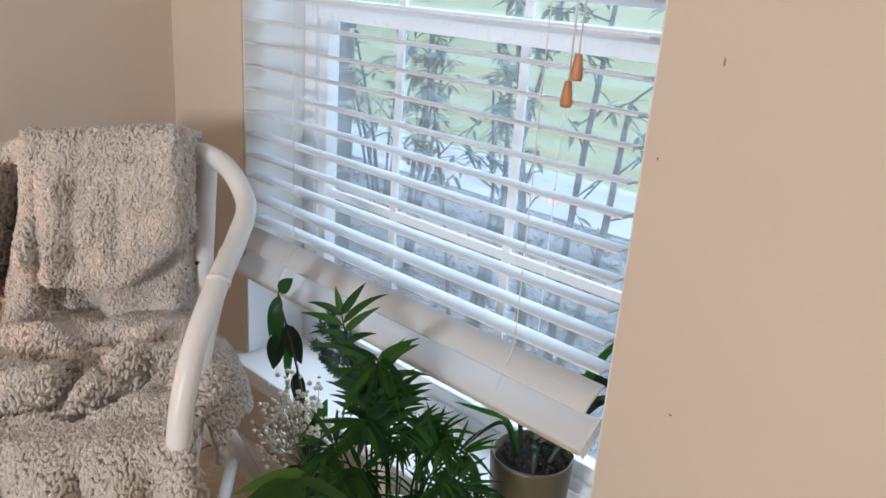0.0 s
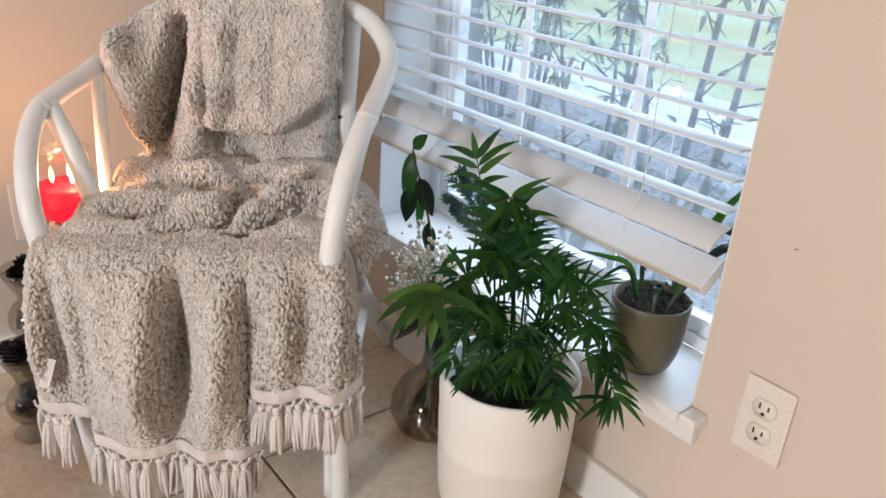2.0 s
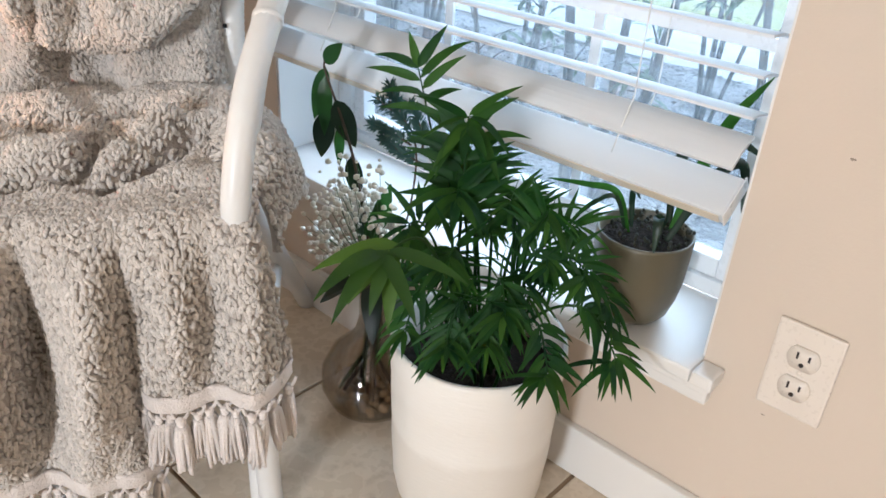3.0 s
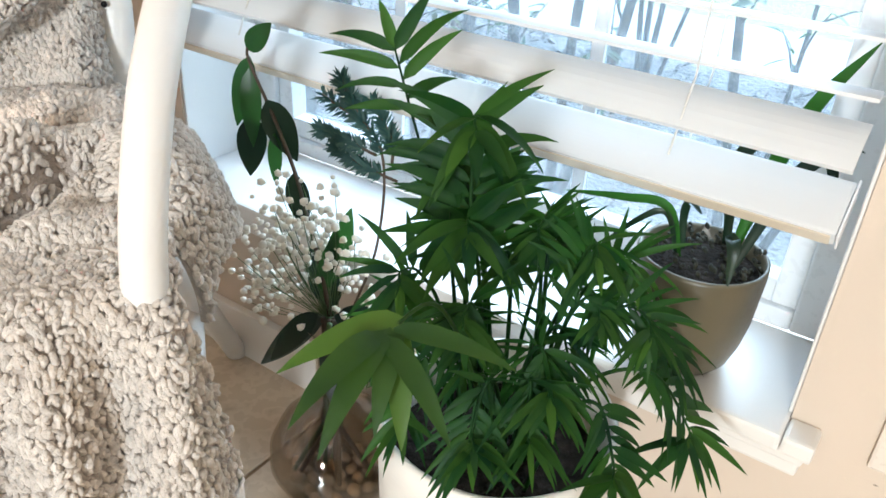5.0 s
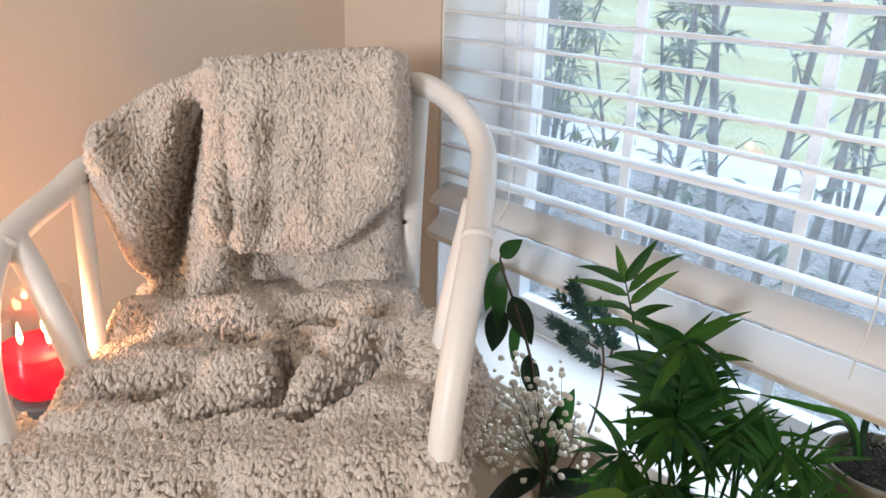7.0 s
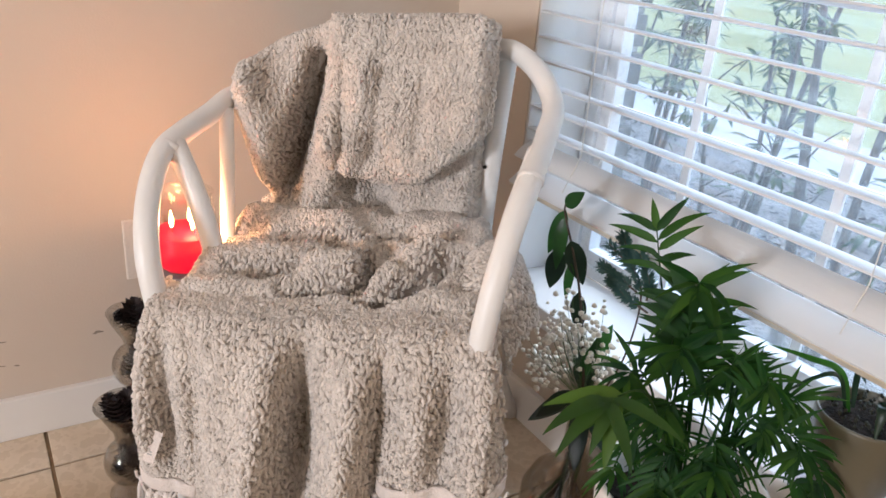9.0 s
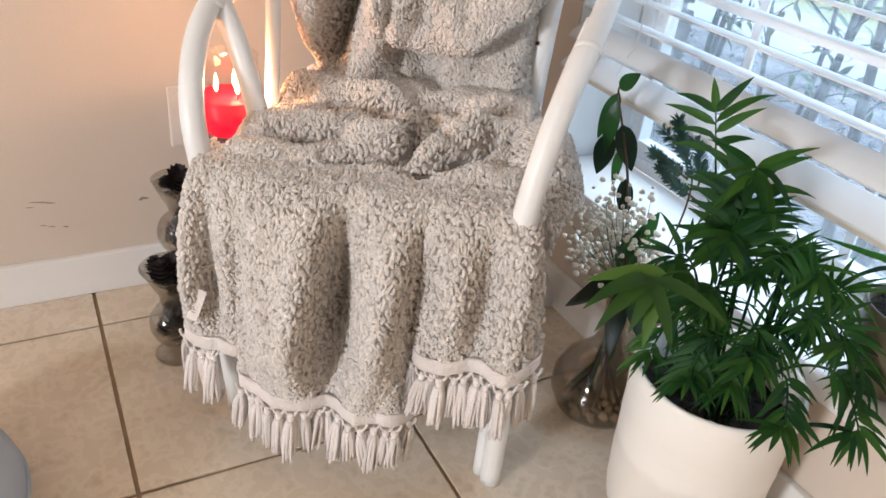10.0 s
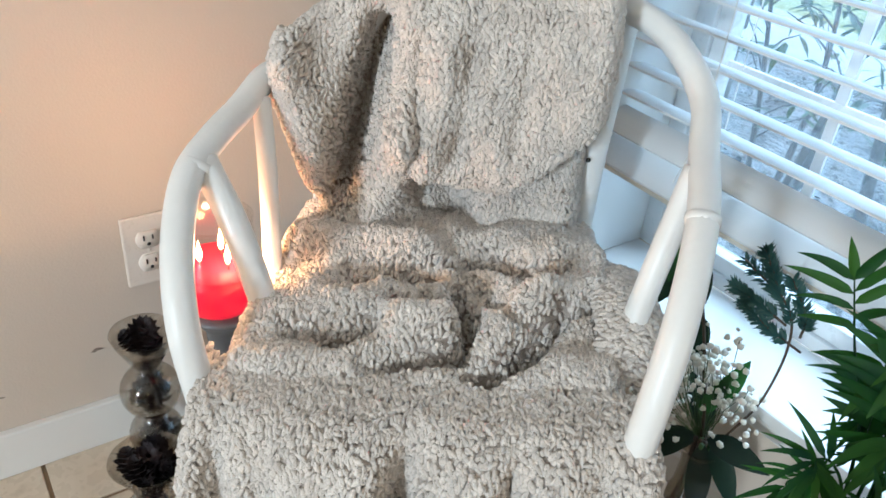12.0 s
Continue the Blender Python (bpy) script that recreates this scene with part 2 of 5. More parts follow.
def empty(name, m, label, category, group="", kind=""):
    e = new(name)
    e.empty_display_size = 0.05
    e.matrix_world = m
    return tagged(e, label, category, group, kind)


def add_box(bm, lo, hi, bevel=0.0, m=None):
    b2 = bmesh.new()
    bmesh.ops.create_cube(b2, size=1.0)
    for v in b2.verts:
        v.co = Vector([l + (h - l) * (c + 0.5) for l, h, c in zip(lo, hi, v.co)])
    if bevel:
        bmesh.ops.bevel(b2, geom=b2.edges[:], offset=bevel, segments=2, affect="EDGES", profile=0.6)
    if m:
        b2.transform(m)
    join(bm, b2)


def join(bm, b2):
    vm = {v: bm.verts.new(v.co) for v in b2.verts}
    for f in b2.faces:
        bm.faces.new([vm[v] for v in f.verts])
    b2.free()


def box(name, lo, hi, material, parent=None, bevel=0.002, label="", m=None):
    bm = bmesh.new()
    add_box(bm, lo, hi, bevel, m)
    return part(name, bm, material, parent, label, smooth=False)


def lathe(bm, profile, seg=32, centre=(0, 0, 0)):
    """Turns a list of (radius, height) round the upright axis."""
    rings = []
    for r, z in profile:
        if r < 1e-5:
            rings.append([bm.verts.new((centre[0], centre[1], centre[2] + z))])
        else:
            rings.append([bm.verts.new((centre[0] + r * math.cos(2 * math.pi * i / seg), centre[1] + r * math.sin(2 * math.pi * i / seg), centre[2] + z)) for i in range(seg)])
    for a, b in zip(rings, rings[1:]):
        for i in range(seg):
            j = (i + 1) % seg
            if len(a) == 1 and len(b) == 1:
                continue
            if len(a) == 1:
                bm.faces.new((a[0], b[i], b[j]))
            elif len(b) == 1:
                bm.faces.new((a[i], a[j], b[0]))
            else:
                bm.faces.new((a[i], a[j], b[j], b[i]))
    bmesh.ops.recalc_face_normals(bm, faces=bm.faces[:])


def smooth_path(pts, n):
    """Catmull-Rom through the points."""
    p = [Vector(q) for q in pts]
    p = [2 * p[0] - p[1]] + p + [2 * p[-1] - p[-2]]
    out = []
    for i in range(1, len(p) - 2):
        for k in range(n):
            t = k / n
            a, b, c, d = p[i - 1], p[i], p[i + 1], p[i + 2]
            out.append(0.5 * ((2 * b) + (c - a) * t + (2 * a - 5 * b + 4 * c - d) * t * t + (3 * b - a - 3 * c + d) * t ** 3))
    out.append(p[-2].copy())
    return out


def tube(bm, path, radius, seg=12, cap=True):
    """Sweeps a ring along a path; radius is a number or a function of 0..1."""
    up = Vector((0, 0, 1))
    rings = []
    n = len(path)
    side = None
    for i, p in enumerate(path):
        d = (path[min(i + 1, n - 1)] - path[max(i - 1, 0)]).normalized()
        if side is None:
            side = d.cross(up) if abs(d.z) < 0.95 else d.cross(Vector((1, 0, 0)))
        side = (side - d * side.dot(d)).normalized()
        other = d.cross(side)
        r = radius(i / (n - 1)) if callable(radius) else radius
        rings.append([bm.verts.new(p + (side * math.cos(2 * math.pi * k / seg) + other * math.sin(2 * math.pi * k / seg)) * r) for k in range(seg)])
    for a, b in zip(rings, rings[1:]):
        for k in range(seg):
            j = (k + 1) % seg
            bm.faces.new((a[k], b[k], b[j], a[j]))
    if cap:
        bm.faces.new(rings[0])
        bm.faces.new(rings[-1][::-1])


def tube_part(name, pts, radius, material, parent, n=10, seg=14, label=""):
    bm = bmesh.new()
    tube(bm, smooth_path(pts, n), radius, seg)
    return part(name, bm, material, parent, label)


def blade(bm, root, way, normal, length, width, droop=0.3, cup=0.25, n=6, shape=0.45):
    """A pointed leaf blade, folded along its midrib and bending down."""
    way = Vector(way).normalized()
    side = way.cross(Vector(normal))
    if side.length < 1e-4:
        side = way.cross(Vector((1, 0, 0)))
    side.normalize()
    nrm = side.cross(way).normalized()
    p, d = Vector(root), way.copy()
    rows = []
    for i in range(n + 1):
        t = i / n
        w = width * 0.5 * (math.sin(math.pi * t ** shape) ** 0.8 if 0 < t < 1 else 0.04)
        lift = nrm * (w * cup)
        rows.append([bm.verts.new(p - side * w + lift), bm.verts.new(p), bm.verts.new(p + side * w + lift)])
        d = (d + Vector((0, 0, -droop / n))).normalized()
        nrm = side.cross(d).normalized()
        p = p + d * (length / n)
    for a, b in zip(rows, rows[1:]):
        bm.faces.new((a[0], a[1], b[1], b[0]))
        bm.faces.new((a[1], a[2], b[2], b[1]))


# ---- the room ----
WL, WR, SILL, TOP, DEEP = 0.252, 1.07, 0.28, 1.80, 0.19   # window opening in the north wall
RX, RY, RZ = 5.2, -5.0, 2.44


def wall(name, boxes, label):
    bm = bmesh.new()
    for lo, hi in boxes:
        add_box(bm, lo, hi)
    return tagged(part(name, bm, M_WALL, smooth=False), label, "wall", kind="structure")


wall("wall_north", [((-0.12, 0, -0.1), (WL, DEEP, RZ)), ((WR, 0, -0.1), (RX + 0.12, DEEP, RZ)), ((WL, 0, -0.1), (WR, DEEP, SILL - 0.02)), ((WL, 0, TOP), (WR, DEEP, RZ))],
     "beige painted plaster wall with a low window")
wall("wall_west", [((-0.12, RY, -0.1), (0, 0, RZ))], "beige painted plaster wall with scuffs and an outlet")
# unseen walls set far back to cut bounce; opening added for the area lamp
wall("wall_east", [((RX, RY, -0.1), (RX + 0.12, 0, RZ))], "plain beige painted wall")
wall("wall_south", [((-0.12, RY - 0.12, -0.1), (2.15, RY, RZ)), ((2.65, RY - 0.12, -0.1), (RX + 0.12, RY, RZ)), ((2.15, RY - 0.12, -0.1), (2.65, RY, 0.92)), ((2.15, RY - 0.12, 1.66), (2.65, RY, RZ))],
     "plain beige painted wall, unseen, with an opening added for the lamp")
tagged(box("ceiling", (-0.12, RY - 0.12, RZ), (RX + 0.12, DEEP, RZ + 0.1), M_CEIL, bevel=0), "white painted ceiling", "ceiling", kind="structure")
floor = tagged(box("floor", (-0.12, RY - 0.12, -0.1), (RX + 0.12, 0.1, -0.004), M_GROUT, bevel=0), "tan stone tiles with brown grout lines", "floor", kind="structure")


def baseboard(lo, hi, axis):
    bm = bmesh.new()
    add_box(bm, lo, hi, 0.003)
    return tagged(part("baseboard", bm, M_WHITE, smooth=False), "white painted wooden baseboard along the wall", "baseboard", kind="structure")


baseboard((0.0, RY, 0.0), (0.013, -0.0135, 0.082), 1)
baseboard((0.0, -0.013, 0.0), (RX, 0.0, 0.082), 0)

# ---- the window ----
window = empty("window_1", pose(0, 0, 0), "white vinyl sash window with grille bars above a low sill", "window", kind="structure")
FY = 0.135
# thin white jamb skins are added: wall returns coloured as lit by the window
for lo, hi, nm in (((WL, 0.002, SILL), (WL + 0.004, FY, TOP), "lit_white_jamb"), ((WR - 0.004, 0.002, SILL), (WR, FY, TOP), "lit_white_jamb"),
                   ((WL, FY, SILL), (WL + 0.036, DEEP - 0.01, TOP), "window_frame"), ((WR - 0.036, FY, SILL), (WR, DEEP - 0.01, TOP), "window_frame"),
                   ((WL + 0.036, FY, SILL), (WR - 0.036, DEEP - 0.01, SILL + 0.022), "window_frame"), ((WL + 0.036, FY, TOP - 0.04), (WR - 0.036, DEEP - 0.01, TOP), "window_frame"),
                   ((WL + 0.036, FY + 0.008, SILL + 0.022), (WL + 0.062, DEEP - 0.018, 0.938), "sash_stile"), ((WR - 0.062, FY + 0.008, SILL + 0.022), (WR - 0.036, DEEP - 0.018, 0.938), "sash_stile"),
                   ((WL + 0.062, FY + 0.008, SILL + 0.022), (WR - 0.062, DEEP - 0.018, SILL + 0.05), "sash_rail"),
                   ((WL + 0.036, FY + 0.003, 0.938), (WR - 0.036, DEEP - 0.014, 0.976), "meeting_rail")):
    box(nm, lo, hi, M_VINYL if "jamb" not in nm else M_WHITE, window, 0.0025)
GX0, GX1 = WL + 0.062, WR - 0.062
for k in (1, 2):
    x = 0.225 + 0.270 * k
    box("grille_bar", (x - 0.008, 0.158, SILL + 0.05), (x + 0.008, 0.164, 0.938), M_VINYL, window, 0.001)
    box("grille_bar", (x - 0.008, 0.158, 0.976), (x + 0.008, 0.164, TOP - 0.04), M_VINYL, window, 0.001)
box("grille_bar", (GX0, 0.1575, 0.60), (GX1, 0.1575 + 0.007, 0.616), M_VINYL, window, 0.001)
# pale veil mixed into the panes imitates daylight glare
M_PANE = pane_glass("window_pane_glass", glare_veil=0.05)
for z0, z1 in ((SILL + 0.05, 0.938), (0.976, TOP - 0.04)):
    p = box("pane", (GX0 - 0.005, 0.1665, z0), (GX1 + 0.005, 0.1695, z1), M_PANE, window, 0)
    p.visible_shadow = False

# sill board with a rounded nose, ears and an apron below
bm = bmesh.new()
add_box(bm, (WL, -0.034, SILL - 0.02), (WR, FY, SILL), 0.004)
add_box(bm, (WL - 0.028, -0.034, SILL - 0.0195), (WL - 0.0005, -0.0005, SILL - 0.0005), 0.004)
add_box(bm, (WR + 0.0005, -0.034, SILL - 0.0195), (WR + 0.028, -0.0005, SILL - 0.0005), 0.004)
sill = tagged(part("window_sill", bm, M_WHITE, window, smooth=False), "white painted sill board")
bm = bmesh.new()
add_box(bm, (WL - 0.02, -0.017, SILL - 0.052), (WR + 0.02, -0.0005, SILL - 0.021), 0.004)
add_box(bm, (WL - 0.022, -0.023, SILL - 0.034), (WR + 0.022, -0.0172, SILL - 0.0208), 0.003)
part("apron", bm, M_WHITE, window, smooth=False)

# ---- the blind ----
blind = empty("window_blind", pose(0, 0, 0), "white faux-wood venetian blind, lowered with slats open", "blind")
BX0, BX1 = WL + 0.006, WR - 0.016


def slat_mesh(depth, thick, crown):
    bm = bmesh.new()
    n = 6
    top, bot = [], []
    for i in range(n + 1):
        y = depth * (i / n - 0.5)
        z = crown * (1 - (2 * i / n - 1) ** 2)
        top.append((y, z + thick / 2))
        bot.append((y, z - thick / 2))
    loop = top + bot[::-1]
    a = [bm.verts.new((BX0, y, z)) for y, z in loop]
    b = [bm.verts.new((BX1, y, z)) for y, z in loop]
    m = len(loop)
    for i in range(m):
        j = (i + 1) % m
        bm.faces.new((a[i], a[j], b[j], b[i]))
    bm.faces.new(a[::-1])
    bm.faces.new(b)
    bmesh.ops.recalc_face_normals(bm, faces=bm.faces[:])
    return bm


BY = 0.026
first = part("slat", slat_mesh(0.050, 0.003, 0.003), M_BLIND, blind, smooth=False)
rng = random.Random(4)
first.matrix_basis = pose(0, BY, 0.566, -9)
for k in range(1, 28):
    o = first.copy()
    scene.collection.objects.link(o)
    o.matrix_basis = pose(0, BY, 0.566 + 0.0405 * k, -9 + rng.uniform(-1.2, 1.2), rng.uniform(-0.1, 0.1))
low = part("slat", slat_mesh(0.048, 0.004, 0.004), M_BLIND, blind, smooth=False)
low.matrix_basis = pose(0, 0.000, 0.533, 31)
bm = bmesh.new()
add_box(bm, (BX0 - 0.002, -0.025, -0.009), (BX1 + 0.004, 0.025, 0.009), 0.003)
rail = part("bottom_rail", bm, M_BLIND, blind, "white bottom rail with a yellowed lower edge", smooth=False)
rail.matrix_basis = pose(0, -0.003, 0.481, 37)
edge_mat = surface("yellowed_plastic", (0.62, 0.53, 0.40), (0.74, 0.67, 0.56), 0.5, 5.0, 60.0, 0.1, 0.0008, (1, 6, 6))
box("lower_edge", (BX0, -0.0266, -0.0065), (BX1, -0.0252, 0.0065), edge_mat, blind, 0.0004, "yellowed lower edge of the rail").matrix_basis = rail.matrix_basis.copy()
box("end_cap", (BX1 + 0.0042, -0.027, -0.010), (BX1 + 0.0062, 0.027, 0.010), M_VINYL, blind, 0.001).matrix_basis = rail.matrix_basis.copy()
box("headrail", (WL + 0.006, 0.006, TOP - 0.062), (WR - 0.006, 0.064, TOP - 0.008), M_BLIND, blind, 0.002)
for x in (0.41, 0.92):
    for y in (BY - 0.026, BY + 0.026):
        bm = bmesh.new()
        tube(bm, [Vector((x, y - 0.03, 0.50)), Vector((x, y, 0.56)), Vector((x, y, 1.1)), Vector((x, y, TOP - 0.062))], 0.0009, 6)
        part("ladder_cord", bm, M_CORD, blind)
for x, z in ((0.970, 0.947), (0.960, 0.915)):
    bm = bmesh.new()
    tube(bm, [Vector((x, -0.004, z)), Vector((x + 0.002, 0.0, 1.3)), Vector((x, 0.008, TOP - 0.03))], 0.0009, 6)
    cord = part("lift_cord", bm, M_CORD, blind)
    bm = bmesh.new()
    lathe(bm, [(0, 0.004), (0.004, 0.003), (0.0052, -0.003), (0.0066, -0.012), (0.0074, -0.022), (0.0066, -0.027), (0, -0.028)], 14, (x, -0.004, z))
    part("tassel", bm, M_TASSELWOOD, cord, "orange-brown wooden cord tassel")

# ---- outlets ----


def outlet(name, m, label):
    e = empty(name, m, label, "outlet", "wall outlets")
    box("cover_plate", (-0.035, -0.006, -0.057), (0.035, -0.0005, 0.057), M_PLATE, e, 0.003)
    for s in (-1, 1):
        bm = bmesh.new()
        b2 = bmesh.new()
        lathe(b2, [(0, 0), (0.0168, 0), (0.0172, 0.001), (0.0172, 0.004)], 28)
        b2.transform(pose(0, -0.0095, s * 0.0195, -90) @ pose(0, 0, 0))
        for v in b2.verts:
            v.co.z = max(s * 0.0195 - 0.0135, min(s * 0.0195 + 0.0135, v.co.z))
        join(bm, b2)
        r = part("receptacle", bm, M_PLATE, e)
        for x, h in ((-0.0062, 0.0085), (0.0062, 0.0068)):
            box("slot", (x - 0.0011, -0.0104, s * 0.0195 + 0.0035 - h / 2), (x + 0.0011, -0.0098, s * 0.0195 + 0.0035 + h / 2), M_SLOT, r, 0)
        bm = bmesh.new()
        b2 = bmesh.new()
        lathe(b2, [(0, 0), (0.0026, 0), (0.0026, 0.0005)], 12)
        b2.transform(pose(0, -0.0103, s * 0.0195 - 0.007, -90))
        join(bm, b2)
        part("slot", bm, M_SLOT, r)
    bm = bmesh.new()
    b2 = bmesh.new()
    lathe(b2, [(0, 0), (0.0025, 0.0002), (0.003, 0.001)], 12)
    b2.transform(pose(0, -0.0072, 0, -90))
    join(bm, b2)
    part("screw", bm, M_PLATE, e)
    return e


outlet("outlet", pose(1.173, 0, 0.320), "almond duplex outlet beside the window sill")
outlet("outlet", pose(0, -0.624, 0.330, 0, 0, 90), "almond duplex outlet behind the candle")

# ---- the cane chair ----
CHAIR = pose(0.585, -0.536, 0, 0, 0, 55)
chair = empty("armchair", CHAIR, "white-painted bent cane armchair standing in the corner", "chair")


def pole(name, pts, r, label="", n=10):
    return tube_part(name, pts, r, M_CANE, chair, n, 14, label)


R = 0.0154
pole("arm", [(0.171, 0.405, 0.722), (0.202, 0.381, 0.734), (0.241, 0.338, 0.717), (0.267, 0.278, 0.680), (0.256, 0.203, 0.648), (0.238, 0.114, 0.622), (0.215, 0.039, 0.569), (0.199, 0.003, 0.493), (0.192, -0.005, 0.42)], R)
pole("front_leg", [(0.192, -0.005, 0.42), (0.203, 0.002, 0.2), (0.208, 0.016, 0.0)], R)
pole("front_leg_brace", [(0.196, 0.03, 0.40), (0.194, 0.03, 0.2), (0.192, 0.032, 0.0)], 0.012)
pole("arm", [(-0.195, 0.354, 0.641), (-0.208, 0.322, 0.638), (-0.221, 0.274, 0.624), (-0.237, 0.218, 0.612), (-0.248, 0.163, 0.595), (-0.243, 0.102, 0.554), (-0.229, 0.056, 0.496), (-0.213, 0.042, 0.42)], R)
pole("front_leg", [(-0.213, 0.042, 0.42), (-0.207, 0.058, 0.2), (-0.203, 0.085, 0.0)], R)
pole("front_leg_brace", [(-0.19, 0.05, 0.40), (-0.19, 0.07, 0.2), (-0.188, 0.10, 0.0)], 0.012)


def wrapped(name, pts, r, pitch=0.0045):
    path = smooth_path(pts, 60)
    length = sum((b - a).length for a, b in zip(path, path[1:]))
    turns = length / pitch
    bm = bmesh.new()
    tube(bm, path, lambda t: r + 0.0009 * abs(math.sin(math.pi * turns * t)), 14)
    return part(name, bm, M_CANE, chair, "white cane bound with fine cord")


wrapped("arm_support", [(-0.240, 0.190, 0.602), (-0.197, 0.150, 0.540), (-0.155, 0.135, 0.40)], 0.0140)
pole("arm_support", [(-0.205, 0.300, 0.626), (-0.188, 0.245, 0.55), (-0.174, 0.188, 0.40)], 0.0105)
pole("arm_support", [(0.247, 0.185, 0.640), (0.221, 0.150, 0.548), (0.193, 0.123, 0.40)], 0.0135)
wrapped("back_post", [(0.184, 0.365, 0.38), (0.190, 0.392, 0.55), (0.200, 0.412, 0.728)], 0.0165)
wrapped("back_post", [(-0.150, 0.36, 0.38), (-0.140, 0.40, 0.55), (-0.125, 0.425, 0.64)], 0.016)
pole("back_rail", [(-0.125, 0.425, 0.64), (-0.08, 0.415, 0.715), (0.02, 0.402, 0.745), (0.11, 0.405, 0.740), (0.200, 0.412, 0.728)], 0.016)
pole("back_leg", [(0.185, 0.335, 0.40), (0.209, 0.383, 0.25), (0.282, 0.508, 0.0)], 0.0155)
pole("back_leg", [(-0.165, 0.35, 0.40), (-0.185, 0.40, 0.22), (-0.205, 0.45, 0.0)], 0.0165)
for pts in ([(-0.2, 0.02, 0.40), (0.0, 0.022, 0.402), (0.2, 0.02, 0.40)], [(-0.165, 0.35, 0.39), (0.0, 0.362, 0.392), (0.188, 0.35, 0.39)], [(-0.2, 0.0, 0.398), (-0.185, 0.17, 0.398), (-0.165, 0.35, 0.392)], [(0.2, 0.0, 0.398), (0.197, 0.17, 0.398), (0.188, 0.35, 0.392)]):
    pole("seat_rail", pts, 0.014)
box("seat", (-0.185, 0.01, 0.386), (0.185, 0.345, 0.404), M_CANE, chair, 0.006, "woven cane seat")
for pts in ([(0.204, 0.01, 0.13), (0.215, 0.22, 0.14), (0.228, 0.432, 0.13)], [(-0.20, 0.06, 0.13), (-0.196, 0.24, 0.135), (-0.196, 0.425, 0.13)]):
    pole("stretcher", pts, 0.0115)
for pts, r in (((0.238, 0.114, 0.622), 0.0168), ((-0.244, 0.178, 0.600), 0.0168)):
    bm = bmesh.new()
    d = Vector((0.03, 0.10, 0.09)).normalized()
    c = Vector(pts)
    tube(bm, [c - d * 0.004, c, c + d * 0.004], r, 16)
    part("cord_binding", bm, M_CANE, chair)
bm = bmesh.new()
bmesh.ops.create_uvsphere(bm, u_segments=10, v_segments=6, radius=0.0032)
bm.transform(pose(0.181, 0.372, 0.552))
part("bolt", bm, M_STEELDARK, chair, "small dark bolt")
bm = bmesh.new()
bmesh.ops.create_uvsphere(bm, u_segments=12, v_segments=8, radius=0.0055)
bm.transform(pose(0.262, 0.250, 0.672) @ Matrix.Diagonal((0.8, 0.7, 1.4, 1)))
part("knot", bm, M_KNOT, chair, "worn brown knot")

# ---- the blanket ----
blanket = empty("throw_blanket", CHAIR, "taupe boucle throw blanket with ivory tassels draped over the chair", "blanket")


def waves(a, b, seed, n=10, f0=3.0, f1=14.0):
    """Smooth noise of about -1..1 from a sum of waves."""
    r = np.random.RandomState(seed)
    out = 0
    for _ in range(n):
        f, th, ph = r.uniform(f0, f1), r.uniform(0, math.pi), r.uniform(0, 6.28)
        out = out + np.sin(2 * math.pi * f * (a * math.cos(th) + b * math.sin(th)) + ph)
    return out / math.sqrt(n)


def unit_ball():
    b2 = bmesh.new()
    bmesh.ops.create_icosphere(b2, subdivisions=2, radius=1.0)
    V = np.array([v.co for v in b2.verts])
    F = np.array([[v.index for v in f.verts] for f in b2.faces])
    b2.free()
    return V, F


BALL_V, BALL_F = unit_ball()


